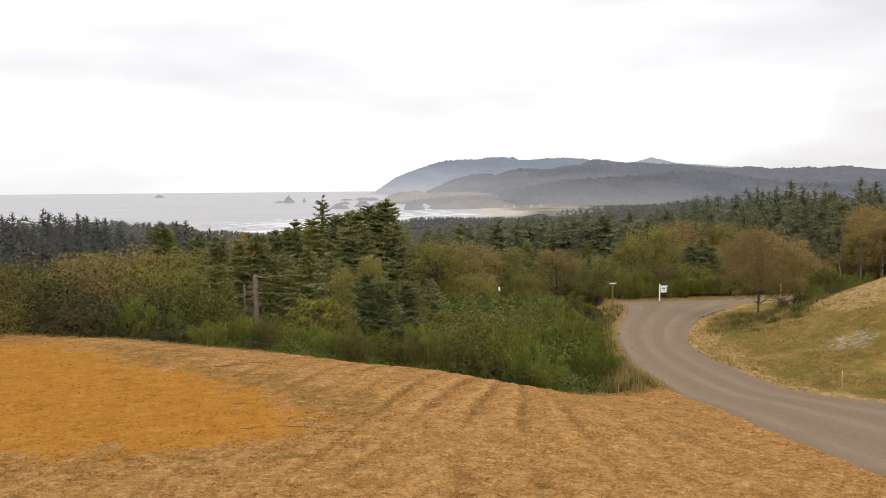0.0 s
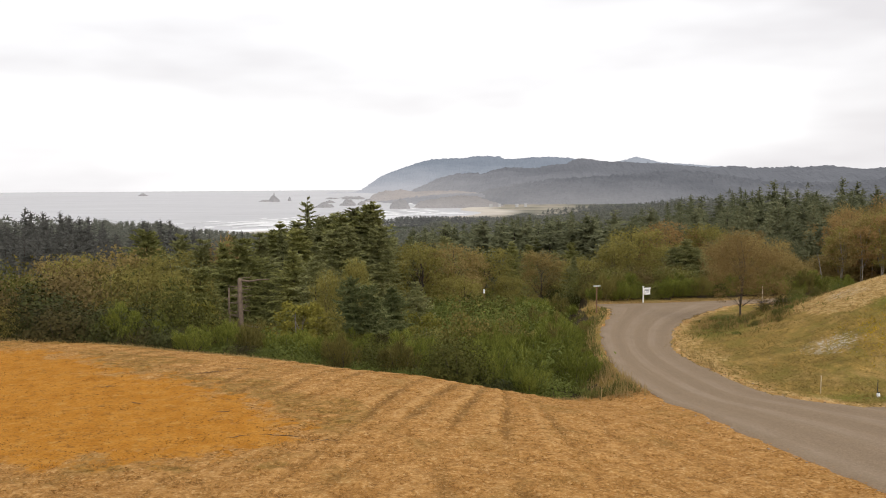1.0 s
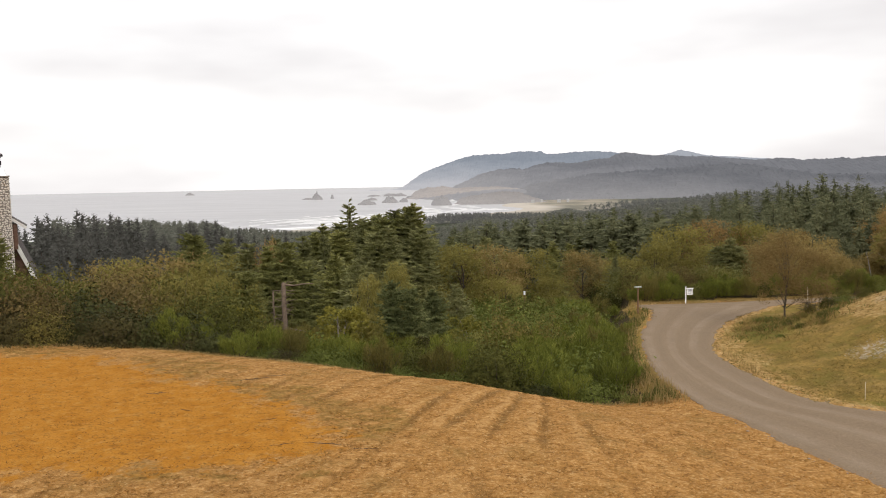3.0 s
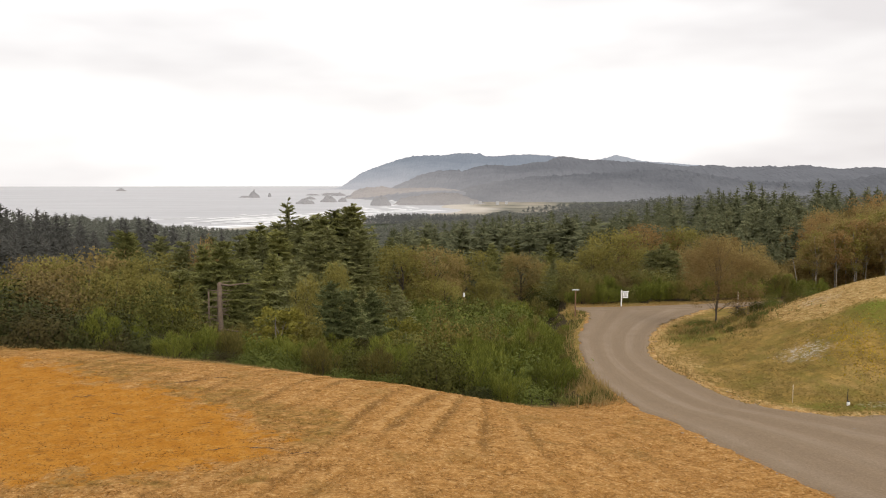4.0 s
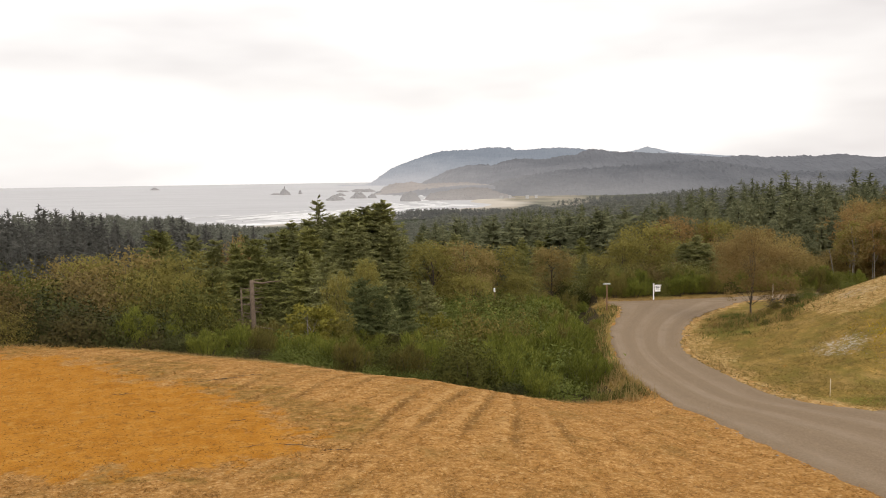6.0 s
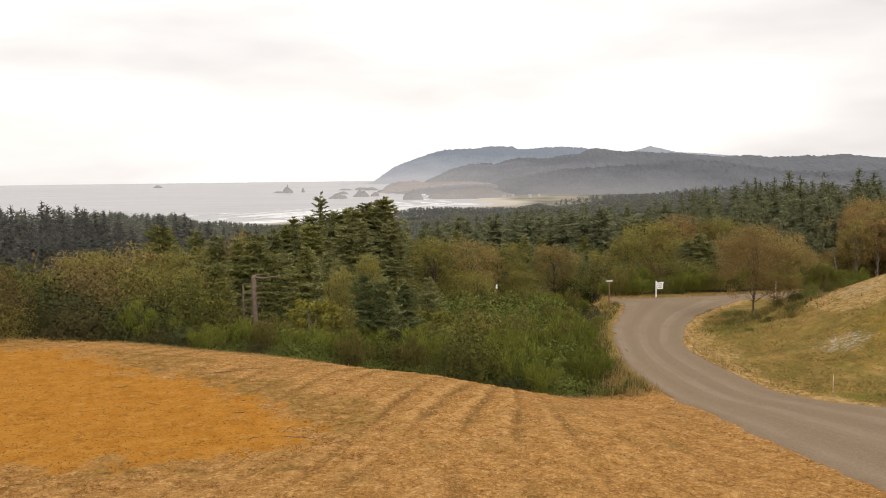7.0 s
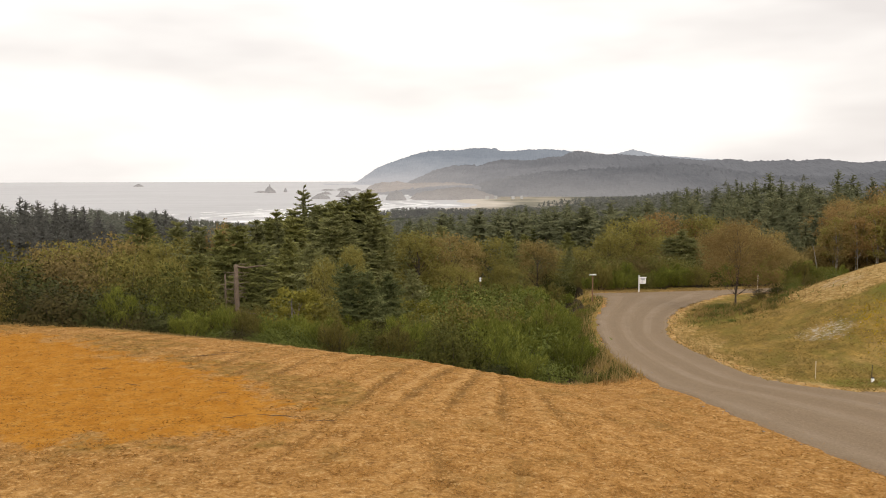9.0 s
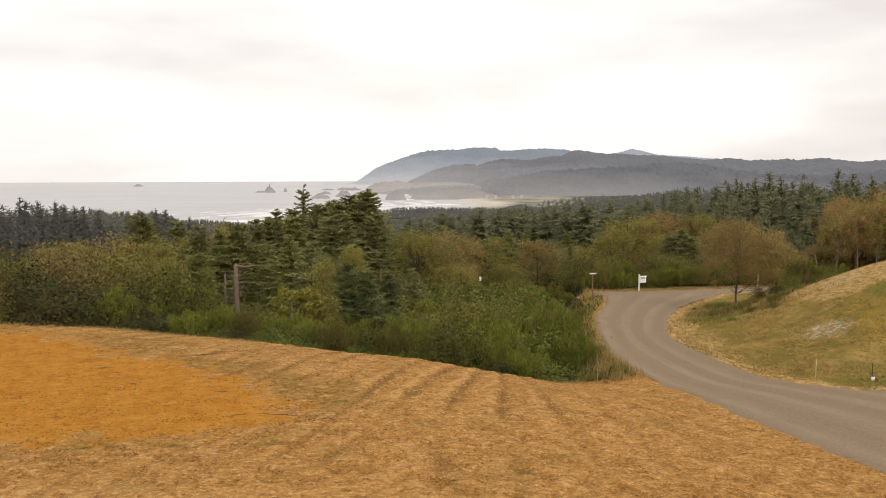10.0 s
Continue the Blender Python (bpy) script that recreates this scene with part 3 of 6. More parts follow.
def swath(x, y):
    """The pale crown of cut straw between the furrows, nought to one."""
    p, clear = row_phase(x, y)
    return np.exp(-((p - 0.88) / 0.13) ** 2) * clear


def build_ground():
    a = np.radians(np.concatenate([np.linspace(-180, -46, 34)[:-1], np.linspace(-46, 46, 340), np.linspace(46, 180, 34)[1:-1]]))
    r = np.concatenate([[0.01, 4, 9, 14], 18 * 1.0065 ** np.arange(186), 60.5 * 1.035 ** np.arange(140)])
    r = np.concatenate([r[r < 4850], [4900]])
    A, Rr = np.meshgrid(a, r)
    x, y = (np.sin(A) * Rr).ravel(), (np.cos(A) * Rr).ravel()
    z = height(x, y)
    d = road_distance(x, y)
    edge = beyond_edge(x, y)
    on_field = (edge < 0) & (d > 0) & (y > 5) & ((x < 12.5) | (y < 36))
    soil_d = inside_distance(x, y, ((-60, 42), (-25, 44.0), (-21, 41.6), (-18, 39.0), (-13.5, 36.8), (-9, 32.6), (-6.6, 29.6)), ((-60, 24), (-25, 24.6), (-18, 24.8), (-14.5, 25.2), (-11.5, 25.8), (-8.6, 26.5), (-7.4, 27.6)))
    soil = smooth(0.5 - soil_d / 5.5) * on_field
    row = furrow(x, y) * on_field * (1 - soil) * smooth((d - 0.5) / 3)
    z = z + (0.045 * (swath(x, y) - row) + 0.05 * wave(x, y, 0.45, 3.0) + 0.04 * wave(x, y, 0.24, 5.0)) * on_field * (1 - soil) * smooth((d - 0.2) / 1.5)
    z = np.where(d < 0.0, z - 0.10, z)
    na, nr = len(a), len(r)
    i, j = np.meshgrid(np.arange(nr - 1), np.arange(na), indexing="ij")
    j2 = (j + 1) % na
    faces = np.stack([i * na + j, i * na + j2, (i + 1) * na + j2, (i + 1) * na + j], -1).reshape(-1, 4)
    me = mesh_from("ground", np.stack([x, y, z], 1), faces[:, ::-1], GROUND, True)
    s = np.array(SHORE, dtype=float)
    coast = x - np.interp(y, s[:, 0], s[:, 1])
    right = (x > 12.5) & (y > 36) & (y < 92) & (x < 60)
    layers = {
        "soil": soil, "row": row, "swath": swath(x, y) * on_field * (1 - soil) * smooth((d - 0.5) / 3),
        "green": np.where((edge > 1.5) & ~right & (d > 0) & (y < 98), 0.75, right * smooth((d + 0.3) / 1.7)),
        "lush": (right * np.clip(1.1 * np.exp(-(((x - 28) / 2.8) ** 2 + ((y - 51.5) / 2.4) ** 2)) + 0.75 * np.exp(-(((x - 19) / 3) ** 2 + ((y - 64) / 6) ** 2)) + 0.7 * np.exp(-(((x - 21) / 7) ** 2 + ((y - 40.2) / 1.1) ** 2)), 0, 1)),
        "pale": right * np.maximum(smooth((z + 2.0) / 2.1) * 0.95 * smooth((y - 51.0) / 5) * smooth((x - 22) / 3), 0.74 * smooth(1 - d / (2.6 + 3.2 * np.exp(-((y - 55) / 9.0) ** 2)))),
        "fringe": on_field * np.maximum(smooth(1 - np.abs(soil_d - 1.0 + 1.1 * wave(x, y, 1.9, 0.4)) / 1.7) * (0.35 + 0.65 * smooth(0.5 + wave(x, y, 3.3, 1.2))), smooth((edge + 2.0 + 1.6 * smooth((-8 - x) / 8)) / 2.4) * 0.85) * smooth((y - 24) / 2) + on_field * 1.0 * (1.2 * np.exp(-(((x + 5.9) / 1.6) ** 2 + ((y - 32.2) / 1.9) ** 2)) + np.exp(-(((x + 10.5) / 2.2) ** 2 + ((y - 36.4) / 1.2) ** 2)) + np.exp(-(((x + 17.5) / 3.5) ** 2 + ((y - 41.5) / 1.6) ** 2))),
        "litter": np.where((edge > 0.15) & ~right & (d > 1.7) | (y > 98), 1.0, 0.0) * smooth((330 - y) / 80),
        "scrub": smooth((y - 260) / 80),
        "dune": smooth((y - 1050) / 250) * smooth((420 - coast) / 200),
        "chalk": right * (np.exp(-(((x - 21.4) / 1.9) ** 2 + ((y - 48.6) / 2.1) ** 2)) + 0.75 * np.exp(-(((x - 22.4) / 2.2) ** 2 + ((y - 40.6) / 0.8) ** 2)) + 0.7 * np.exp(-(((x - 27.5) / 2.5) ** 2 + ((y - 60) / 3.5) ** 2))),
        "sand": smooth((135 - coast) / 60) * (y > 560) * smooth((3000 - y) / 500),
    }
    for name, value in layers.items():
        at = me.attributes.new(name, "FLOAT", "POINT")
        at.data.foreach_set("value", value.astype(np.float32))
    tagged(held("ground", me), "dry mown hillside field falling away to wooded coast", "ground", kind="structure")


def resample(line, n):
    p = np.array(line, dtype=float)
    t = np.arange(len(p))
    u = np.linspace(0, len(p) - 1, n)
    out = []
    for k in range(2):
        m = np.gradient(p[:, k])
        i = np.clip(u.astype(int), 0, len(p) - 2)
        f = u - i
        out.append((2 * f ** 3 - 3 * f ** 2 + 1) * p[i, k] + (f ** 3 - 2 * f ** 2 + f) * m[i] + (3 * f ** 2 - 2 * f ** 3) * p[i + 1, k] + (f ** 3 - f ** 2) * m[i + 1])
    return np.stack(out, 1)


def build_road(name, left, right, n, across, lift, label):
    L, R = resample(left, n), resample(right, n)
    u = np.linspace(-0.02, 1.02, across)
    rng = np.random.default_rng(4)
    P = L[:, None, :] * (1 - u[None, :, None]) + R[:, None, :] * u[None, :, None]
    ragged = lambda: rng.normal(0, 0.11, (n, 2)) + 0.16 * np.stack([wave(np.arange(n) * 1.0, np.arange(n) * 0.3, 2.3, k + lift * 90) for k in (1.0, 2.0)], 1)
    P[:, 0, :] += ragged()
    joint = (P[:, -1, 0] > 16) & (P[:, -1, 1] > 26) & (P[:, -1, 1] < 39)
    P[:, -1, :] += ragged() * np.where(joint, 0.0, 1.0)[:, None]
    x, y = P[..., 0].ravel(), P[..., 1].ravel()
    uu = np.tile(u, n)
    rut = 0.018 * np.cos(uu * 2 * math.pi * 3.1)
    rim = np.where(((uu < 0.0) | (uu > 1.0)) & ~((x > 16) & (y > 26) & (y < 39)), -0.06, 0.0)
    z = road_height(y) + lift + rut + rim + 0.012 * wave(x, y, 0.8)
    if name == "road_spur":
        z = z - 0.09 * smooth((-inside_distance(x, y, ROAD_L, ROAD_R) - 0.1) / 0.4)
    i, j = np.meshgrid(np.arange(n - 1), np.arange(across - 1), indexing="ij")
    f = np.stack([i * across + j, i * across + j + 1, (i + 1) * across + j + 1, (i + 1) * across + j], -1).reshape(-1, 4)
    me = mesh_from(name, np.stack([x, y, z], 1), f, ROAD, True)
    uv = me.uv_layers.new(name="UVMap")
    vi = f.ravel()
    uv.data.foreach_set("uv", np.stack([uu[vi], np.repeat(np.linspace(0, 1, n), across)[vi]], 1).astype(np.float32).ravel())
    return tagged(held(name, me), label, "road", kind="structure")


build_ground()
build_road("road", ROAD_L, ROAD_R, 160, 26, 0.03, "curving grey-brown gravel lane with pale wheel tracks")
build_road("road_lane", LANE_L, LANE_R, 80, 14, 0.034, "gravel crossing lane at the bend")
build_road("road_spur", SPUR_L, SPUR_R, 40, 20, 0.022, "gravel driveway joining the lane")


# ---------------------------------------------------------------- sea, surf, rocks and hills
def build_sea():
    xs = np.linspace(-4200, 3000, 60)
    ys = np.concatenate([np.linspace(520, 2000, 40), np.linspace(2080, 4900, 30)])
    X, Y = np.meshgrid(xs, ys)
    n = len(xs)
    i, j = np.meshgrid(np.arange(len(ys) - 1), np.arange(n - 1), indexing="ij")
    f = np.stack([i * n + j, i * n + j + 1, (i + 1) * n + j + 1, (i + 1) * n + j], -1).reshape(-1, 4)
    v = np.stack([X.ravel(), Y.ravel(), np.full(X.size, SEA_Z)], 1)
    tagged(held("water", mesh_from("water", v, f, SEA, True)), "pale grey overcast ocean", "sea", kind="structure")


def build_surf():
    """Breaking lines of foam, roughly along the shore."""
    s = np.array(SHORE, dtype=float)
    rng = np.random.default_rng(9)
    vs, fs = [], []
    for off, y0, y1, wide in ((-10, 600, 1480, 90), (-55, 620, 1480, 80), (-105, 660, 1460, 70), (-160, 800, 1440, 52), (-140, 900, 1500, 20), (-215, 930, 1330, 30), (-260, 960, 1300, 16), (-28, 1150, 1640, 46), (-70, 1200, 1660, 40), (-120, 1180, 1680, 28), (-165, 1250, 1600, 14), (-60, 1650, 2300, 20), (-30, 2350, 3300, 14)):
        y = y0
        while y < y1:
            length = rng.uniform(60, 260)
            yy = np.arange(y, min(y + length, y1), 6.0)
            if len(yy) > 3:
                x = np.interp(yy, s[:, 0], s[:, 1]) + off + 9 * wave(yy, yy * 0.3, 70.0, off)
                w = wide * np.sin(np.linspace(0.05, math.pi - 0.05, len(yy))) * (0.6 + 0.5 * np.abs(wave(yy, yy, 14.0, off)))
                b = len(vs)
                for xa, ya, wa in zip(x, yy, w):
                    vs += [(xa - wa / 2, ya + wa * 0.2, SEA_Z + 0.3), (xa, ya, SEA_Z + 1.1), (xa + wa / 2, ya - wa * 0.2, SEA_Z + 0.3)]
                for k in range(len(yy) - 1):
                    for q in (0, 1):
                        fs.append((b + 3 * k + q, b + 3 * k + q + 1, b + 3 * k + q + 4, b + 3 * k + q + 3))
            y += length + rng.uniform(5, 90)
    tagged(held("surf", mesh_from("surf", vs, fs, FOAM, True)), "white breaking surf along the beach", "surf", kind="stuff")


def sea_rock(x, y, w, h, seed, peak=0.3, name="sea_rock"):
    """A craggy rock that stands in the sea."""
    bm = bmesh.new()
    bmesh.ops.create_icosphere(bm, subdivisions=4, radius=1.0)
    for v in bm.verts:
        c = v.co.copy()
        n1 = noise.noise(c * 1.7 + Vector((seed, 0, 0))) * 0.45 + noise.noise(c * 5 + Vector((0, seed, 0))) * 0.16
        up = max(c.z, -0.3)
        taper = 1 - peak * max(up, 0) ** 1.3
        v.co = Vector((c.x * taper * w * (1 + n1 * 0.5), c.y * taper * w * 0.7 * (1 + n1 * 0.5), up * h * (1 + n1)))
    ob = part(name, bm, SEA_ROCK)
    ob.location = (x, y, SEA_Z)
    return tagged(ob, "dark craggy rock standing in the sea", "sea rock", "rocks off the beach")


def ridge(name, y0, front, line, material, label, rough=6.0, step=7.0, teeth=1.3):
    """A long hill: its skyline as (x, z) stations at the distance y0, its slope coming down towards the shore by `front` metres."""
    p = np.array(line, dtype=float)
    xs = np.arange(p[0, 0], p[-1, 0] + step, step)
    zt = np.interp(xs, p[:, 0], p[:, 1])
    rng = np.random.default_rng(int(y0))
    vs, rows = [], 22
    for k in range(rows + 6):
        u = k / rows
        y = y0 - front * (1 - u)
        if u <= 1:
            s = smooth(np.array([u]))[0] * 0.55 + u * 0.45
        else:
            s = 1 - (u - 1) * 1.4
        gully = rough * wave(xs, xs * 0 + y, 160.0, y0 * 0.01) * math.sin(math.pi * min(u, 1)) * 2.2
        z = SEA_Z - 4 + (zt - SEA_Z + 4) * s + gully
        z = z + rng.normal(0, teeth, len(xs)) * (0.4 + 0.6 * u) + rough * 0.3 * wave(xs, xs * 0 + y, 31.0, 2.0)
        vs += list(zip(xs * (y / y0) * 0.25 + xs * 0.75, np.full(len(xs), y), np.maximum(z, SEA_Z - 6)))
    n = len(xs)
    i, j = np.meshgrid(np.arange(rows + 5), np.arange(n - 1), indexing="ij")
    f = np.stack([i * n + j, i * n + j + 1, (i + 1) * n + j + 1, (i + 1) * n + j], -1).reshape(-1, 4)
    return tagged(held(name, mesh_from(name, vs, f, material)), label, "hill", kind="structure")


build_sea()
build_surf()
sea_rock(-593, 2330, 17, 20, 1.0, 0.75)
sea_rock(-620, 2345, 22, 5, 2.0)
sea_rock(-563, 2395, 6, 11, 3.0)
sea_rock(-345, 1806, 20, 10, 4.0)
sea_rock(-310, 1930, 19, 14, 5.0)
sea_rock(-280, 1950, 12, 9, 6.0)
sea_rock(-163, 1702, 21, 19, 7.0, 0.35)
sea_rock(-1437, 3409, 22, 10, 8.0, 0.6)
for k, (rx, ry, rw) in enumerate(((-470, 2600, 24), (-420, 2580, 16), (-380, 2560, 22), (-440, 2750, 30), (-395, 2150, 14), (-300, 2250, 18))):
    sea_rock(rx, ry, rw, 5 + k % 3 * 2, 9.0 + k)
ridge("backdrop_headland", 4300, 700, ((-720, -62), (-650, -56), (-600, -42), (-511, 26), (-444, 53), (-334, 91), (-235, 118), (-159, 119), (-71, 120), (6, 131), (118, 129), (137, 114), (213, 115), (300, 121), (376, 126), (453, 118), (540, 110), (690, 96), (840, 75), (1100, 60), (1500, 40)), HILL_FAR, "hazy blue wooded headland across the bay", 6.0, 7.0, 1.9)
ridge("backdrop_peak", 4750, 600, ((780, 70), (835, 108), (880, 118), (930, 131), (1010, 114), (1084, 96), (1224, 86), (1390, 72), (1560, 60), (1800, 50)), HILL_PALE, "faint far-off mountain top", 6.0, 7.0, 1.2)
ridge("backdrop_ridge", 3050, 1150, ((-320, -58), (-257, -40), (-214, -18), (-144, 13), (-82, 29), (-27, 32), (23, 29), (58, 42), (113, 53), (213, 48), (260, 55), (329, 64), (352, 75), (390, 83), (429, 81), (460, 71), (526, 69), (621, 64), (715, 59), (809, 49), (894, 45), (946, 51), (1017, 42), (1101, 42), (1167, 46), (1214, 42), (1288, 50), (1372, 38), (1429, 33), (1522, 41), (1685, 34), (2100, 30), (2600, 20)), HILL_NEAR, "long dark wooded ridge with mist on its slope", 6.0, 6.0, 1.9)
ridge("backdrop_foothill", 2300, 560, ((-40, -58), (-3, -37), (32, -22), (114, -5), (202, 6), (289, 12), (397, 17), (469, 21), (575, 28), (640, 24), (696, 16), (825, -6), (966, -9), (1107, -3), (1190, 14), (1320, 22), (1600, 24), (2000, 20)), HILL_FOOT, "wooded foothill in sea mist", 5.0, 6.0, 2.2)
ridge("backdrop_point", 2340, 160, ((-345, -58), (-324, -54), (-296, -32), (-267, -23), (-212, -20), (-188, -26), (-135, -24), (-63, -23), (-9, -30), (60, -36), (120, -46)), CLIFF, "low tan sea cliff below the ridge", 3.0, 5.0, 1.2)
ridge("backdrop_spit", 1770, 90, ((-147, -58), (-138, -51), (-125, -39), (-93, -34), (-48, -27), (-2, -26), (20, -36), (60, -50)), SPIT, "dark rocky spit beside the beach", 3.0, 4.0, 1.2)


# ---------------------------------------------------------------- plants
def conifer_meshes(h, radius, seed, branches, sprays, spray_len, material, bare=0.06, droop=0.3, ragged=0.5, full=0.85, heart=0.3, wild=0.45):
    """Trunk and crown of a spruce: branches all the way up, each hung with drooping needle sprays, narrowing to a ragged spire."""
    rng = np.random.default_rng(seed)
    lean = rng.normal(0, 0.012, 2)
    trunk_path = [(lean[0] * z, lean[1] * z, z, max(0.016 * h * (1 - z / h) ** 0.9, 0.012)) for z in np.linspace(-0.6, h * 0.99, 8)]
    limbs = []
    C, A, B = [], [], []
    lobes = rng.uniform(0, 6.28, 4)
    up = np.array((0, 0, 1.0))
    tiers = max(branches // 8, 5)
    for k in range(branches):
        tier = k // 8 + rng.normal(0, 0.50)
        f = bare + (0.985 - bare) * min(max(tier / tiers, 0.0), 1.0) ** 0.92
        az = k * 2.39996 + rng.uniform(-0.5, 0.5)
        uneven = 1 + 0.22 * math.sin(az + lobes[0] + 3 * f) + 0.16 * math.sin(2 * az + 9 * f + lobes[1]) + 0.12 * math.sin(23 * f + lobes[2])
        ln = radius * (min(1.0, 1.15 * (1 - f)) ** full) * rng.uniform(1 - ragged, 1 + ragged * 0.45) * uneven + 0.012 * h
        base = np.array((lean[0] * h * f, lean[1] * h * f, h * f))
        out = np.array((math.cos(az), math.sin(az), 0))
        side = np.array((-out[1], out[0], 0))
        rise = 0.50 * f ** 1.5 - droop * (1 - f) * rng.uniform(0.3, 1.7)
        # a flat bough: twigs to both sides, longest at its middle, the tips lifting a little
        m = max(int(sprays * (0.30 + 0.70 * min(ln / radius, 1.2))), 3)
        t = rng.uniform(0.10, 1.0, m) ** 0.75
        across = rng.uniform(-1, 1, m) * 0.34 * ln * (0.25 + np.sin(np.pi * np.minimum(t, 0.97)) * 0.9) * rng.uniform(0.4, 1.0, m)
        pos = base + out * (t * ln)[:, None] + side * across[:, None] + up * (rise * t * ln - 0.24 * ln * t ** 2 + 0.20 * ln * t ** 4 - 0.20 * np.abs(across) + rng.normal(0, 0.022, m) * ln)[:, None]
        dirn = unit(out * (0.75 + rng.normal(0, wild * 0.7, m))[:, None] + side * (np.sign(across) * 0.55 + rng.normal(0, wild * 0.7, m))[:, None] + up * (rng.normal(-0.30, wild * 0.7, m) + 0.95 * f ** 2)[:, None])
        sl = min(spray_len, 0.08 * h ** 0.3 + 0.26 * ln) * rng.uniform(0.5, 1.35, m) * (1.15 - 0.4 * t)
        face = unit(out * 0.55 + up * 0.9 + rng.normal(0, 0.75, (m, 3)))
        wide = unit(np.cross(dirn, face))
        C.append(pos + dirn * (sl * 0.4)[:, None])
        A.append(dirn * sl[:, None])
        B.append(wide * (sl * rng.uniform(0.24, 0.44, m))[:, None])
        if k % (5 if branches > 150 else 24) == 0 and f < 0.7:
            limbs.append([(*base, 0.005 * h * (1 - f) + 0.008), (*(base + out * ln * 0.5 + up * (rise * ln * 0.5 - 0.045 * ln)), 0.014), (*(base + out * ln * 0.9 + up * (rise * ln * 0.9 - 0.11 * ln)), 0.005)])
    tv, tf = tubes([trunk_path], 6)
    if limbs:
        lv, lf = tubes(limbs, 4)
        tv, tf = np.concatenate([tv, lv]), np.concatenate([tf, lf + len(tv)])
    cv, cf = cards(np.concatenate(C), np.concatenate(A), np.concatenate(B))
    # the dense heart of the crown
    m = 46 if branches > 60 else 14
    f = bare + 0.04 + (0.86 - bare) * rng.uniform(0, 1, m)
    az = rng.uniform(0, 6.28, m)
    out = np.stack([np.cos(az), np.sin(az), np.zeros(m)], 1)
    rr = heart * radius * (1 - f) ** full
    pos = out * (rr * 0.6)[:, None] + np.stack([lean[0] * h * f, lean[1] * h * f, h * f], 1)
    dirn = unit(out * 0.6 - up + rng.normal(0, 0.4, (m, 3)))
    hv, hf = cards(pos, dirn * (1.5 * rr + 0.1)[:, None], unit(np.cross(dirn, out + rng.normal(0, 0.4, (m, 3)))) * (0.8 * rr + 0.06)[:, None])
    tip = np.array((lean[0] * h * 0.9, lean[1] * h * 0.9, h * 0.90))
    lv, lf = cards(np.array([tip, tip]), np.array([up, up]) * 0.060 * h, np.array(((1.0, 0, 0), (0, 1.0, 0))) * 0.020 * h)
    hv, hf = np.concatenate([hv, lv]), np.concatenate([hf, lf + len(hv)])
    cv, cf = np.concatenate([cv, hv]), np.concatenate([cf, hf + len(cv)])
    return mesh_from("trunk", tv, tf, BARK, True), mesh_from("crown", cv, cf, material)


def broadleaf_meshes(h, radius, seed, clumps, leaves, leaf, material, bark, low=0.2, spread=1.0, stout=1.0):
    """Trunk with forked limbs, and a crown of leaf clumps with an uneven outline and gaps."""
    rng = np.random.default_rng(seed)
    paths = [[(0, 0, -0.5, 0.022 * h * stout), (rng.normal(0, 0.1), rng.normal(0, 0.1), h * low, 0.017 * h * stout), (rng.normal(0, 0.2), rng.normal(0, 0.2), h * 0.6, 0.012 * h * stout), (rng.normal(0, 0.3), rng.normal(0, 0.3), h * 0.92, 0.003 * h)]]
    C, A, B = [], [], []
    for k in range(clumps):
        az, u = rng.uniform(0, 2 * math.pi), rng.uniform(-0.95, 1)
        rad = rng.uniform(0.30, 1.0) ** 0.45
        ring = math.sqrt(1 - u * u)
        bulge = 1 + 0.25 * math.sin(3 * az + seed)
        c = np.array((math.cos(az) * ring * radius * rad * bulge, math.sin(az) * ring * radius * rad * bulge, h * (0.5 * (1 + low)) + u * rad * h * 0.5 * (1 - low)))
        if k % 4 == 0:
            z0 = max(h * low * (0.8 if low < 0.4 else 1.0), c[2] - 0.35 * h)
            paths.append([(0, 0, z0, 0.005 * h * stout), (c[0] * 0.5, c[1] * 0.5, z0 * 0.4 + c[2] * 0.6, 0.003 * h * stout), (c[0], c[1], c[2], 0.001 * h)])
        size = radius * rng.uniform(0.16, 0.36) * spread
        m = max(int(leaves * rng.uniform(0.6, 1.3)), 4)
        p = unit(rng.normal(0, 1, (m, 3))) * (size * rng.uniform(0.25, 1.05, m) ** 0.6)[:, None] * np.array((1, 1, 0.8))
        nrm = unit(p + rng.normal(0, size * 0.7, (m, 3)) + np.array((0, 0, size * 0.3)))
        a = unit(np.cross(nrm, rng.normal(0, 1, (m, 3))))
        sl = leaf * rng.uniform(0.6, 1.3, m)
        C.append(c + p)
        A.append(a * sl[:, None])
        B.append(np.cross(nrm, a) * (sl * 0.62)[:, None])
    tv, tf = tubes(paths, 5)
    cv, cf = cards(np.concatenate(C), np.concatenate(A), np.concatenate(B))
    return mesh_from("trunk", tv, tf, bark, True), mesh_from("crown", cv, cf, material)


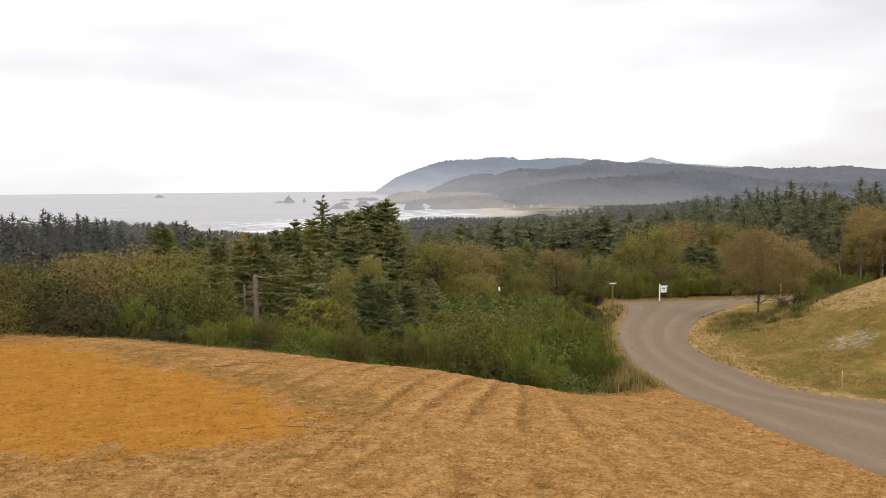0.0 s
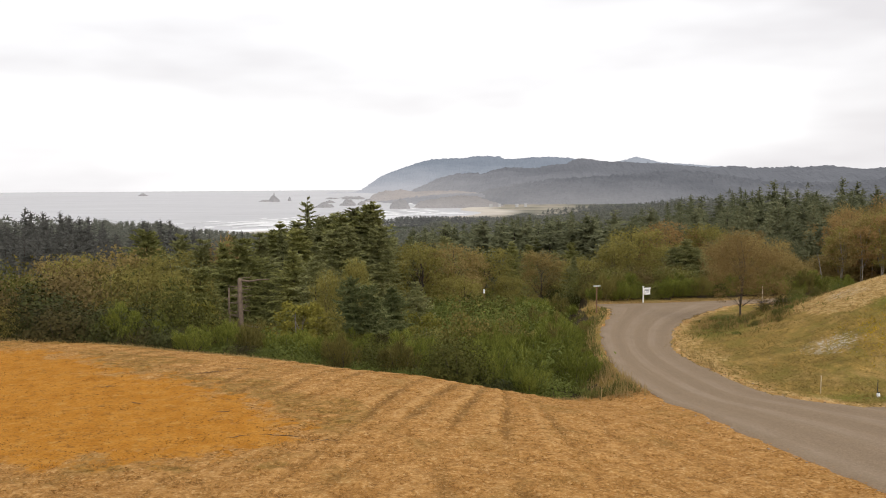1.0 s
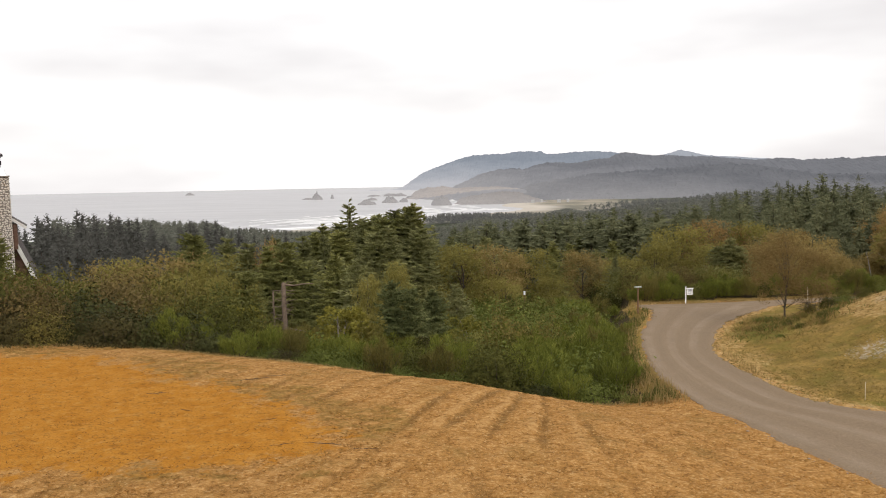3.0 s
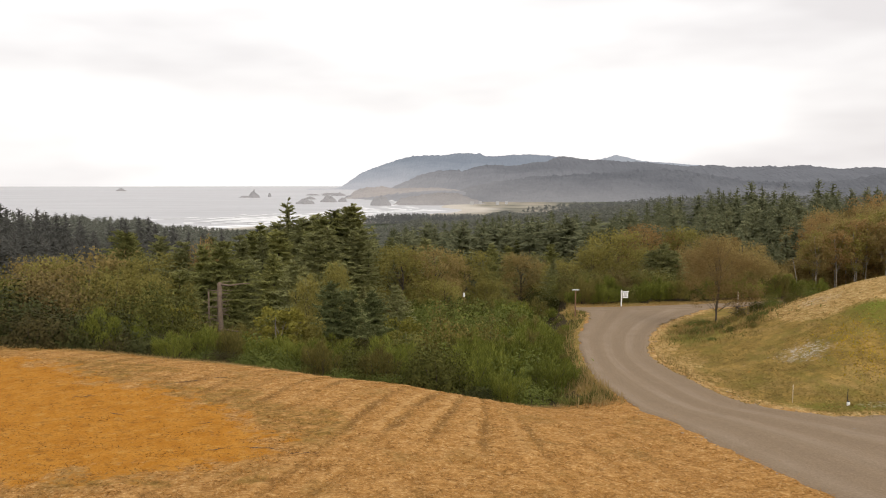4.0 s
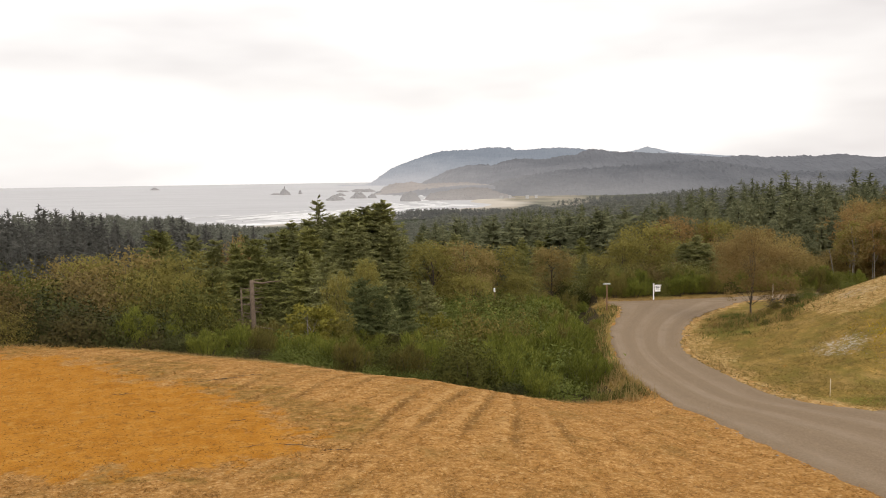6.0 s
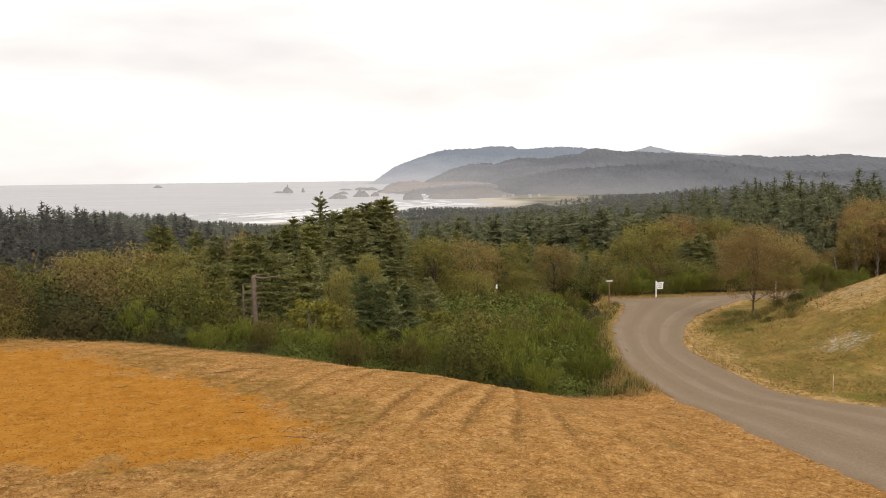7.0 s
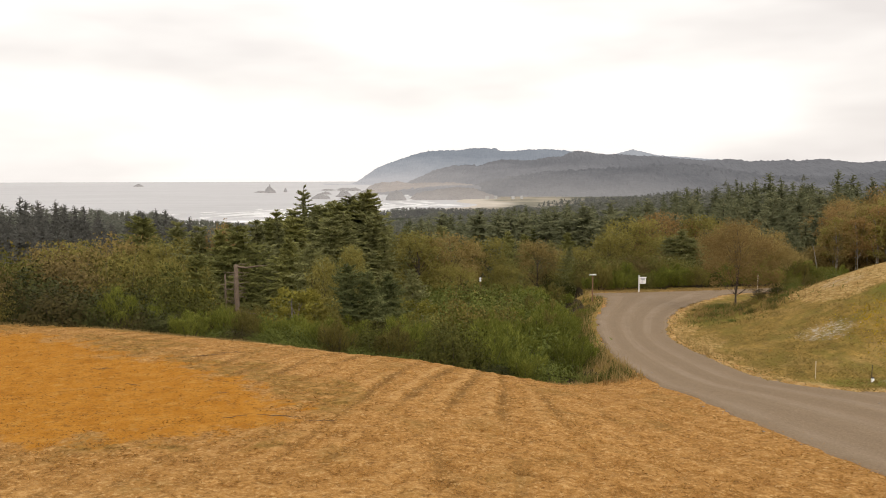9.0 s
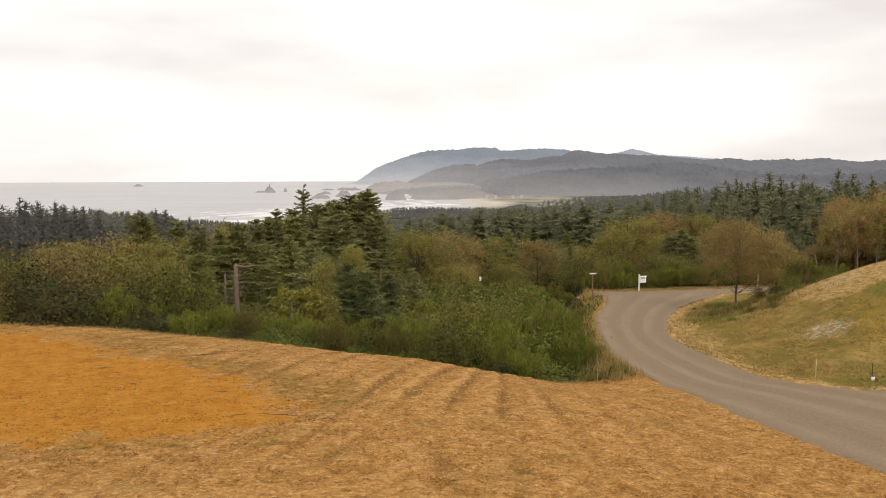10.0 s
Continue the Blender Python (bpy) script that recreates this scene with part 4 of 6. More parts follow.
def broom_meshes(h, radius, seed, count, material):
    """A broom bush: thousands of short fine whips over a lumpy plume-like dome."""
    rng = np.random.default_rng(seed)
    plumes = 16
    pa, pr = rng.uniform(0, 2 * math.pi, plumes), np.sqrt(rng.uniform(0, 1, plumes)) * radius * 0.85
    ph = h * (1 - 0.45 * (pr / radius) ** 2) * rng.uniform(0.72, 1.05, plumes)
    k = rng.integers(plumes, size=count)
    u = rng.uniform(0.08, 1.0, count) ** 0.7
    reach = radius * 0.42 * (1.05 - u) ** 0.5 * np.sqrt(rng.uniform(0, 1, count))
    az = rng.uniform(0, 2 * math.pi, count)
    cx, cy = np.cos(pa[k]) * pr[k] * (0.35 + 0.65 * u), np.sin(pa[k]) * pr[k] * (0.35 + 0.65 * u)
    pos = np.stack([cx + np.cos(az) * reach, cy + np.sin(az) * reach, ph[k] * u], 1)
    d = unit(np.stack([np.cos(az) * 0.35 + cx / radius * 0.4, np.sin(az) * 0.35 + cy / radius * 0.4, np.ones(count)], 1) + rng.normal(0, 0.28, (count, 3)))
    ln = rng.uniform(0.08, 0.20, count)
    w = unit(np.cross(d, rng.normal(0, 1, (count, 3)))) * rng.uniform(0.010, 0.026, count)[:, None]
    cv, cf = cards(pos, d * ln[:, None], w)
    stems = [[(0.2 * pr[q] * math.cos(pa[q]), 0.2 * pr[q] * math.sin(pa[q]), -0.3, 0.03), (0.7 * pr[q] * math.cos(pa[q]), 0.7 * pr[q] * math.sin(pa[q]), ph[q] * 0.5, 0.016), (pr[q] * math.cos(pa[q]), pr[q] * math.sin(pa[q]), ph[q] * 0.9, 0.005)] for q in range(plumes)]
    tv, tf = tubes(stems, 3)
    return mesh_from("woody_base", tv, tf, BARK, True), mesh_from("foliage", cv, cf, material)


def shrub_meshes(h, radius, seed, count, leaf, material, upright=0.0):
    """A leafy mound: leaves over a lumpy dome, some shoots standing out of it."""
    rng = np.random.default_rng(seed)
    p = unit(rng.normal(0, 1, (count, 3)))
    p[:, 2] = np.abs(p[:, 2])
    lump = np.array([1 + 0.42 * noise.noise(Vector(v * 2.2) + Vector((seed, 0, 0))) + 0.30 * noise.noise(Vector(v * 6) + Vector((0, seed, 0))) for v in p])
    deep = rng.uniform(0.30, 1.0, count) ** 0.5 * (1 + 0.10 * rng.normal(0, 1, count) * (rng.uniform(0, 1, count) < 0.15))
    pos = p * (lump * deep)[:, None] * np.array((radius, radius, h))
    nrm = unit(p * np.array((1 / radius, 1 / radius, 1 / h)) + rng.normal(0, 0.45 / radius, (count, 3)))
    a = unit(np.cross(nrm, rng.normal(0, 1, (count, 3))) + np.array((0, 0, upright)))
    sl = leaf * rng.uniform(0.6, 1.35, count)
    cv, cf = cards(pos, a * sl[:, None], unit(np.cross(nrm, a)) * (sl * 0.6)[:, None])
    stems = []
    for k in range(8):
        q = pos[k] * 0.95
        stems.append([(0.2 * q[0], 0.2 * q[1], -0.3, 0.025), (0.7 * q[0], 0.7 * q[1], q[2] * 0.7, 0.015), (*q, 0.005)])
    tv, tf = tubes(stems, 4)
    return mesh_from("woody_base", tv, tf, BARK, True), mesh_from("foliage", cv, cf, material)


class Kind:
    """A kind of plant: a few shapes built once, set out as things of their own."""

    def __init__(self, name, shapes, parts, label, category, group):
        self.name, self.shapes, self.parts = name, shapes, parts
        self.label, self.category, self.group = label, category, group
        self.count = 0

    def put(self, x, y, size=1.0, turn=None, z=None, squash=1.0, label="", which=None):
        k = self.count if which is None else which
        a, b = self.shapes[k % len(self.shapes)]
        self.count += 1
        turn = (self.count * 137.5) % 360 if turn is None else turn
        ob = new(self.name)
        ob.empty_display_size = 0.2
        ob.matrix_basis = pose(x, y, ground_z(x, y) if z is None else z, 0, 0, turn) @ Matrix.Diagonal((size * squash, size * squash, size, 1))
        held(self.parts[0], a, ob)
        held(self.parts[1], b, ob)
        return tagged(ob, label or self.label, self.category, self.group)

    def up_to(self, x, y, top, tall, **more):
        """Stand one there so that its tip reaches the height `top`; `tall` is the built height."""
        return self.put(x, y, max((top - ground_z(x, y)) / tall, 0.15), **more)


TC = ("trunk", "crown")
SF = ("woody_base", "foliage")
SPRUCE = Kind("spruce_tree", [conifer_meshes(14, 3.9, 11 + k, 250, 66, 0.222, (NEEDLE, NEEDLE, NEEDLE_YOUNG, NEEDLE)[k], 0.04, 0.30, 0.42, 0.62 + 0.10 * k, 0.45) for k in range(4)], TC, "dark green spruce with drooping ragged branches", "tree", "spruces below the field")
BROKEN = Kind("thin_topped_spruce", [conifer_meshes(14, 3.0, 29, 112, 64, 0.22, NEEDLE, 0.10, 0.15, 0.6, 0.72, 0.3)], TC, "spruce with a sparse wind-broken top", "tree", "spruces below the field")
YOUNG = Kind("young_spruce", [conifer_meshes(9, 2.9, 31 + k, 200, 70, 0.165, (NEEDLE_YOUNG, NEEDLE, NEEDLE_YOUNG)[k], 0.05, 0.24, 0.45, 0.66 + 0.12 * k, 0.4) for k in range(3)], TC, "lighter green young spruce in the thicket", "tree", "young spruces in the thicket")
BARE_STEM = Kind("bare_stemmed_spruce", [conifer_meshes(9, 3.0, 37 + k, 136, 80, 0.17, NEEDLE_DARK, 0.44, 0.10, 0.45, 0.60, 0.35) for k in range(2)], TC, "dark spruce with a bare dead lower trunk", "tree", "young spruces in the thicket")
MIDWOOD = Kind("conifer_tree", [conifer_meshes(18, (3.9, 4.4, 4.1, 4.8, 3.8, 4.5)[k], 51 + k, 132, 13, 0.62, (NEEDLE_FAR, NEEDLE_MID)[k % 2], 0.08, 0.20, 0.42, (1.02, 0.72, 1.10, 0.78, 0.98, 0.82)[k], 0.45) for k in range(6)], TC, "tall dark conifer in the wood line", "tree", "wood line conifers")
ALDERS = Kind("alder_tree", [broadleaf_meshes(10, 4.2, 71 + k, 170, 42, 0.145, (ALDER, ALDER_GREEN, ALDER, RUSSET)[k], BARK, 0.06, 1.0, 0.6) for k in range(4)], TC, "rounded alder turning olive-brown", "tree", "alders turning brown")
THIN = Kind("slender_alder", [broadleaf_meshes(10, 1.7, 81 + k, 74, 40, 0.10, (ALDER, ALDER_GREEN, RUSSET)[k], PALE_BARK, 0.46, 1.15, 0.27) for k in range(3)], TC, "slender alder with pale bare trunk and thin brown crown", "tree", "slender alders on the slope")
RED_TREE = Kind("small_russet_tree", [broadleaf_meshes(7.4, 3.2, 91, 120, 105, 0.072, RUSSET_DARK, BARK, 0.15, 1.0, 0.6)], TC, "small russet-brown tree at the roadside", "tree", "roadside trees")
SHRUB_Y = Kind("yellowing_shrub", [broadleaf_meshes(4.2, 1.8, 95 + k, 50, 70, 0.10, (YELLOW, ALDER_GREEN)[k], PALE_BARK, 0.15) for k in range(2)], TC, "small leafy shrub turning yellow-green", "shrub", "yellowing shrubs")
BROOMS = Kind("broom_bush", [broom_meshes(2.6, 1.7, 101 + k, 3500, (BROOM, BROOM, BROOM_DRY, BROOM)[k]) for k in range(4)], SF, "bright green broom bush of upright whips", "bush", "broom bushes along the field edge")
BRAMBLES = Kind("bramble_bush", [shrub_meshes(1.5, 2.0, 121 + k, 3100, 0.060, BRAMBLE) for k in range(2)], SF, "tangled dark green bramble mound", "bush", "bramble mounds")
SHADED_BRAMBLES = Kind("shaded_bramble_bush", [shrub_meshes(1.7, 2.0, 131 + k, 4200, 0.062, (BRAMBLE_SHADED, BRAMBLE_SHADED_BROWN)[k]) for k in range(2)], SF, "tangled bramble bush, thicket shade painted into its browning leaves", "bush", "dark brambles below the thicket")
HEDGES = Kind("thicket_bush", [shrub_meshes(3.6, 2.4, 141 + k, 3700, 0.084, (HEDGE, HEDGE_GREEN, HEDGE_OLIVE, HEDGE_RUST)[k], 0.5) for k in range(4)], SF, "dense olive-green thicket bush", "bush", "thicket bushes along the field")


def plant_all():
    rng = np.random.default_rng(21)
    # the broken-topped spruce and the big group beside it
    for x, y, top in ((-17.2, 100, 5.4), (-15.0, 96, 6.2), (-13.4, 95, 6.9), (-12.2, 94, 5.9), (-11.4, 91, 4.2), (-18.6, 98, 5.0), (-20.5, 94, 3.9), (-10.5, 97, 2.4), (-15.5, 88, 4.0), (-14.2, 104, 6.2), (-16.6, 93, 5.4), (-14.2, 89, 4.6), (-7.4, 100, 1.6), (-4.2, 108, 1.8), (-23.6, 95, 3.6), (-9.9, 88, 2.0), (-23.6, 106, 4.2), (-21.4, 108, 4.6)):
        SPRUCE.up_to(x, y, top, 14, squash=1.5)
    for x, y, top in ((-10.0, 63, 1.7), (-8.5, 64, 1.0), (-7.2, 66.5, 0.5)):
        BARE_STEM.up_to(x, y, top, 9, squash=1.0)
    ALDERS.up_to(-25.2, 80, 3.7, 10, squash=0.35, which=3, label="small rust-brown tree in the thicket")
    BROKEN.up_to(-22.7, 107, 7.2, 14)
    for x, y, top in ((-24.8, 98, 4.4), (-21.4, 88, 3.8), (-28.6, 92, 3.2), (-18.5, 82, 2.0), (5.1, 110, 0.9), (12.5, 104, -0.6)):
        SPRUCE.up_to(x, y, top, 14, squash=1.1)
    for x, y, top in ((25.4, 104, 0.5), (26.8, 104, 1.5), (28.4, 104, 0.4)):
        SPRUCE.up_to(x, y, top, 14, squash=1.7, which=(0, 3)[int(top > 1)])
    for x, y, top in ((-35.6, 85, 4.4), (-33.0, 88, 3.6), (-39, 95, 3.0), (-42, 100, 1.8), (-27.9, 80, 3.6), (-25.0, 78, 3.5), (-22.5, 76, 4.0), (-22.0, 80, 4.2), (-20.2, 70, 1.4), (-24.6, 70, 1.8), (-14.6, 72, 2.6), (-17.0, 74, 3.0), (-11.8, 76, 2.0), (-5.4, 72, 0.2)):
        YOUNG.up_to(x, y, top, 9, squash=1.25)
    for x, y, top in ((23.8, 122, 2.0), (29.9, 126, 2.4), (35.2, 126, 2.2), (38.0, 118, 1.9), (40.0, 112, 1.1), (20, 117, 0.2), (43, 116, -1.6), (27, 113, 0.3), (33, 112, 0.4), (-37.5, 82, 2.6), (-44, 86, 1.6), (-30.6, 80, 2.4), (-48, 90, 1.0), (-33, 76, 1.0), (-6.5, 92, 2.1), (-2.6, 95, 1.9), (1.2, 99, 0.9), (-1.5, 86, -1.0), (9, 112, -0.4), (14, 108, -1.2), (4, 95, -2.0)):
        ALDERS.up_to(x, y, top, 10, squash=1.15, which=(0, 1, 3, 1, 2)[ALDERS.count % 5] if x > 15 else (1, 0, 1)[ALDERS.count % 3])
    for x, y, top in ((68, 150, 4.4), (64, 140, 3.6), (72, 128, 4.6), (80, 132, 5.4), (96, 160, 7.4), (59, 134, 2.8), (64, 130, 3.6), (66, 122, 3.8), (74, 122, 5.0), (78, 150, 6.4), (86, 152, 6.8)):
        ALDERS.up_to(x, y, top, 10, squash=1.0)
    # slender alders on the slope behind the knoll, their pale trunks bare below the crowns
    for x, y, top in ((46.6, 104, 2.4), (47.4, 106, 3.0), (49.2, 104, 3.2), (50.4, 107, 4.2), (51.6, 104.5, 3.6), (52.6, 106, 4.6), (53.4, 105, 4.2), (54.6, 108, 5.2), (56.6, 105, 4.6), (58.2, 107, 5.4), (60.0, 105, 5.0), (62.0, 107, 5.8), (64.0, 105, 5.6), (66.5, 108, 6.4), (48.4, 109, 3.4), (55.6, 104, 3.8), (57.4, 110, 5.6)):
        THIN.up_to(x, y, top, 10, squash=rng.uniform(0.85, 1.15))
    for k in range(30):
        y = rng.uniform(108, 124)
        x = y * rng.uniform(0.442, 0.60)
        THIN.up_to(x, y, 10 - y * (0.062 - 0.16 * (x / y - 0.45)) + rng.uniform(-0.8, 1.0), 10, squash=rng.uniform(0.8, 1.2))
    for k in range(20):
        y = rng.uniform(118, 170)
        x = y * rng.uniform(0.435, 0.64)
        ALDERS.up_to(x, y, 10 - y * (np.interp(x / y, (0.42, 0.436, 0.452, 0.482, 0.50, 0.521, 0.60), (0.045, 0.036, 0.030, 0.025, 0.025, 0.016, 0.010)) + (170 - y) * 0.0004 + rng.uniform(0, 0.016)), 10, squash=rng.uniform(0.8, 1.2), which=(0, 1, 2, 0)[k % 4])
    for x, y, top, w in ((-10.8, 70, 2.6, 0.5), (-12.4, 66, 2.0, 0.45), (-26, 70, 1.6, 0.8), (-31, 68, 1.8, 0.8)):
        ALDERS.up_to(x, y, top, 10, squash=w, which=1, label="small leafy tree turning yellow-green")
    for x, y, top in ((-5.5, 126, -1.2), (-2.0, 120, -1.6), (1.5, 128, -1.4), (5.0, 122, -1.8), (8.5, 130, -1.2), (12.0, 124, -1.6), (-8.0, 122, -0.6), (3.2, 138, -1.6), (-3.8, 136, -1.4), (10.5, 140, -1.0), (15.5, 132, -1.0), (-11.0, 130, 0.2)):
        YOUNG.up_to(x, y, top, 9, squash=1.1)
    for a, y, drop in ((0.345, 150, 0.022), (0.37, 145, 0.033), (0.385, 140, 0.043), (0.40, 150, 0.028), (0.36, 136, 0.050), (0.395, 132, 0.058), (0.412, 143, 0.038), (0.335, 142, 0.036), (0.352, 128, 0.066), (0.378, 152, 0.024), (0.376, 126, 0.070), (0.408, 126, 0.066), (0.392, 122, 0.082), (0.420, 128, 0.052), (0.424, 146, 0.030), (0.366, 122, 0.084), (0.402, 119, 0.092), (0.381, 118, 0.098), (0.322, 140, 0.046), (0.308, 146, 0.040), (0.43, 152, 0.034)):
        MIDWOOD.up_to(a * y, y, 10 - y * drop, 17.8, squash=1.15, which=1 + 2 * (MIDWOOD.count % 3))
    for a, y, drop in ((0.486, 158, 0.016), (0.506, 160, 0.014), (0.445, 156, 0.022), (0.448, 128, 0.060)):
        MIDWOOD.up_to(a * y, y, 10 - y * drop, 17.8, squash=0.9, which=1)
    for k in range(18):
        y = rng.uniform(122, 152)
        a = -0.07 + 0.017 * k + rng.uniform(-0.008, 0.008)
        MIDWOOD.up_to(a * y, y, 10 - y * (rng.uniform(0.054, 0.074) - 0.06 * max(a, 0.0)), 17.8, squash=rng.uniform(1.4, 1.9), which=1 + 2 * (k % 3))
    RED_TREE.put(22.7, 69.4)
    for x, y, top in ((-13.0, 58, 0.6), (-12.2, 60, -0.2), (-4.0, 62, -1.0), (4.5, 58, -1.6), (-27.5, 59, 0.6), (-30.5, 61, 0.2), (-24.0, 57, -0.2), (-34, 60, 0.8), (-21.5, 60, 0.4)):
        SHRUB_Y.up_to(x, y, top, 4.2)
    # the belt along the field's far edge, from the house to the lane; its top falls where the dead tree stands
    e = np.array(FIELD_EDGE, dtype=float)
    belt = np.array(((-0.85, 0.100), (-0.55, 0.106), (-0.48, 0.112), (-0.41, 0.120), (-0.38, 0.146), (-0.34, 0.165), (-0.30, 0.186), (-0.20, 0.194), (-0.09, 0.196), (-0.06, 0.180), (-0.02, 0.163), (0.02, 0.150), (0.06, 0.142), (0.10, 0.136), (0.16, 0.134)))

    def room(x, y):
        return 10 - y * np.interp(x / y, belt[:, 0], belt[:, 1]) - ground_z(x, y)

    def fits(kind, tall, x, y, size, which=None):
        size = min(size, room(x, y) / tall * rng.uniform(0.85, 1.08))
        if size > 0.3:
            kind.put(x, y, size, which=which, squash=min(1.0 / size, 1.35) if size < 0.9 else 1.0)

    for row, (gap, deep) in enumerate(((1.7, 1.9), (2.4, 4.3), (3.0, 7.4), (3.6, 11.0), (4.2, 15.0), (5.0, 19.8))):
        x = -52.0
        while x < 7.4:
            y = np.interp(x, e[:, 0], e[:, 1]) + deep + rng.uniform(-0.5, 0.5)
            xx = x + rng.uniform(-0.4, 0.4)
            if float(road_distance(np.array([xx]), np.array([y]))[0]) > ((1.8 if row < 1 else 2.0) if xx < 4.0 else 2.1):
                u = rng.uniform()
                if xx < -19:
                    # darker leaf colours in the front rows paint the shade below the thicket
                    if row < 1 and u < 0.72 or row == 1 and u < 0.7 or row == 2 and u < 0.4:
                        fits(SHADED_BRAMBLES, 1.7, xx, y, rng.uniform(0.6, 1.0) * (1.0 + 0.35 * row) * (1.5 if xx < -23 else 1.0))
                    elif u < 0.86:
                        fits(HEDGES, 3.6, xx, y, rng.uniform(0.8, 1.25) * (0.7, 1.1, 1.4, 1.6, 1.7, 1.7)[row], 1 if row < 3 and u < 0.75 else None)
                    elif xx > -27:
                        fits(BROOMS, 2.6, xx, y, rng.uniform(0.9, 1.4))
                elif row < 1 and u < 0.45:
                    fits(BRAMBLES if u < 0.25 or xx > 2 else SHADED_BRAMBLES, 1.5, xx, y, rng.uniform(0.4, 0.65))
                elif u < 0.66:
                    fits(BROOMS, 2.6, xx, y, rng.uniform(0.85, 1.35) * (0.85, 1.1, 1.3, 1.4, 1.4, 1.4)[row] * (0.8 if xx > 4 else 1.0))
                elif u < 0.86:
                    fits(BRAMBLES, 1.5, xx, y, rng.uniform(0.9, 1.4) * (0.8, 1.1, 1.3, 1.5, 1.6, 1.7)[row])
                else:
                    fits(HEDGES, 3.6, xx, y, rng.uniform(0.5, 0.9), 1)
            x += gap * rng.uniform(0.8, 1.2)
    # the slope between the belt and the lane's bend
    for k in range(125):
        x, y = rng.uniform(-6, 13), rng.uniform(55, 94)
        if float(road_distance(np.array([x]), np.array([y]))[0]) < 2.8 or (y > 66 and x > 8.6):
            continue
        u = rng.uniform()
        kind, tall = (BROOMS, 2.6) if u < (0.15 if x < 4 and y > 62 else 0.55) else (BRAMBLES, 1.5) if u < 0.85 else (HEDGES, 3.6)
        fits(kind, tall, x, y, rng.uniform(1.0, 1.5))
    for k in range(26):
        y = rng.uniform(60, 84)
        x = y * rng.uniform(-0.075, 0.080)
        BRAMBLES.up_to(x, y, 10 - y * (0.146 + (84 - y) * 0.0022 + 0.12 * max(0.0, -x / y)) + rng.uniform(-0.4, 0.15), 1.5, squash=0.8)
    HEDGES.up_to(0.75, 77.4, -1.95, 3.6, which=1)
    for x, y, k in ((26.5, 70.5, 0.35), (28.2, 71.5, 0.42), (30.0, 72.0, 0.30), (24.6, 69.0, 0.25), (29.2, 69.6, 0.28)):
        HEDGES.put(x, y, k, label="low dark bush on the crest of the bank")
    for x, y, k in ((27.4, 68.8, 0.5), (31.5, 70.6, 0.5)):
        BRAMBLES.put(x, y, k)
    for k in range(16):
        x, y = rng.uniform(17.0, 24.5), rng.uniform(59, 71)
        if float(road_distance(np.array([x]), np.array([y]))[0]) > 1.6 + 2.0 * (y < 62):
            (HEDGES, BRAMBLES)[k % 2].put(x, y, (0.10, 0.20)[k % 2] * rng.uniform(0.5, 1.5), squash=rng.uniform(1.2, 2.0), label="low weedy clump on the grassy bank", which=(0, 0, 3, 1, 1, 0)[k % 6])
    for k in range(18):
        y = rng.uniform(110, 117)
        ALDERS.up_to(y * (0.43 + 0.0095 * k), y, 10 - y * rng.uniform(0.084, 0.108), 10, squash=1.4, which=(0, 2, 0, 3)[k % 4], label="bushy brown undergrowth below the slender alders")
    for k in range(10):
        y = rng.uniform(122, 130)
        ALDERS.up_to(y * rng.uniform(0.435, 0.60), y, 10 - y * rng.uniform(0.070, 0.090), 10, squash=1.35, which=(0, 2, 1)[k % 3])
    # the round alders' low flank beside the lane
    for x, y, top in ((36.5, 106, 0.6), (38.4, 105, -0.2), (40.2, 106, -0.9), (42.0, 107, -1.8), (34.0, 105, 0.9)):
        ALDERS.up_to(x, y, top, 10, squash=1.2, which=(0, 2)[ALDERS.count % 2])
    # broom hedge behind the sign, across the lane
    for k in range(28):
        x = 13 + k * 1.15
        for y0 in (3.0, 5.5):
            y = 86.5 + 0.3 * (x - 14) + y0 + rng.uniform(-0.5, 0.5)
            (HEDGES.put(x, y, rng.uniform(0.45, 0.75)) if rng.uniform() < 0.18 else BROOMS.put(x, y, rng.uniform(0.68, 1.2)))
    for k in range(30):
        x, y = rng.uniform(10, 48), rng.uniform(98, 112)
        (HEDGES if k % 3 else BROOMS).put(x, y, rng.uniform(0.7, 1.0))
    # faded bramble bank behind the broom
    for k in range(17):
        y = rng.uniform(95.5, 98.0)
        HEDGES.up_to(13.0 + k * 0.75 + rng.uniform(-0.3, 0.3), y, 10 - y * rng.uniform(0.113, 0.121), 3.6, squash=rng.uniform(0.9, 1.2), which=(2, 3, 2, 0)[k % 4], label="faded brown bramble bush behind the broom")
    for k in range(5):
        y = rng.uniform(82, 88)
        (BROOMS, BRAMBLES)[k % 2].put(8.6 + k * 0.42, y, (0.55, 0.7)[k % 2] * rng.uniform(0.8, 1.1))
    for x, y, k in ((6.5, 49.6, 0.50), (6.6, 52.6, 0.60), (6.9, 55.4, 0.55), (7.2, 58.6, 0.62), (7.6, 61.8, 0.55), (8.1, 65.2, 0.50)):
        BROOMS.put(x, y, k, which=0)
    for k in range(16):
        y = 48.5 + k * 1.6 + rng.uniform(-0.4, 0.4)
        x = float(np.interp(y, [q[1] for q in ROAD_L], [q[0] for q in ROAD_L])) - rng.uniform(1.2, 1.9)
        (BROOMS, BRAMBLES, HEDGES)[(0, 1, 0, 2)[k % 4]].put(x, y, (0.36, 0.40, 0.20)[(0, 1, 0, 2)[k % 4] % 3] * rng.uniform(0.8, 1.25), squash=1.15)
    for x, y, k in ((6.4, 47.9, 0.45), (6.9, 54.0, 0.42), (7.3, 57.0, 0.45), (7.8, 63.6, 0.42)):
        BRAMBLES.put(x, y, k)
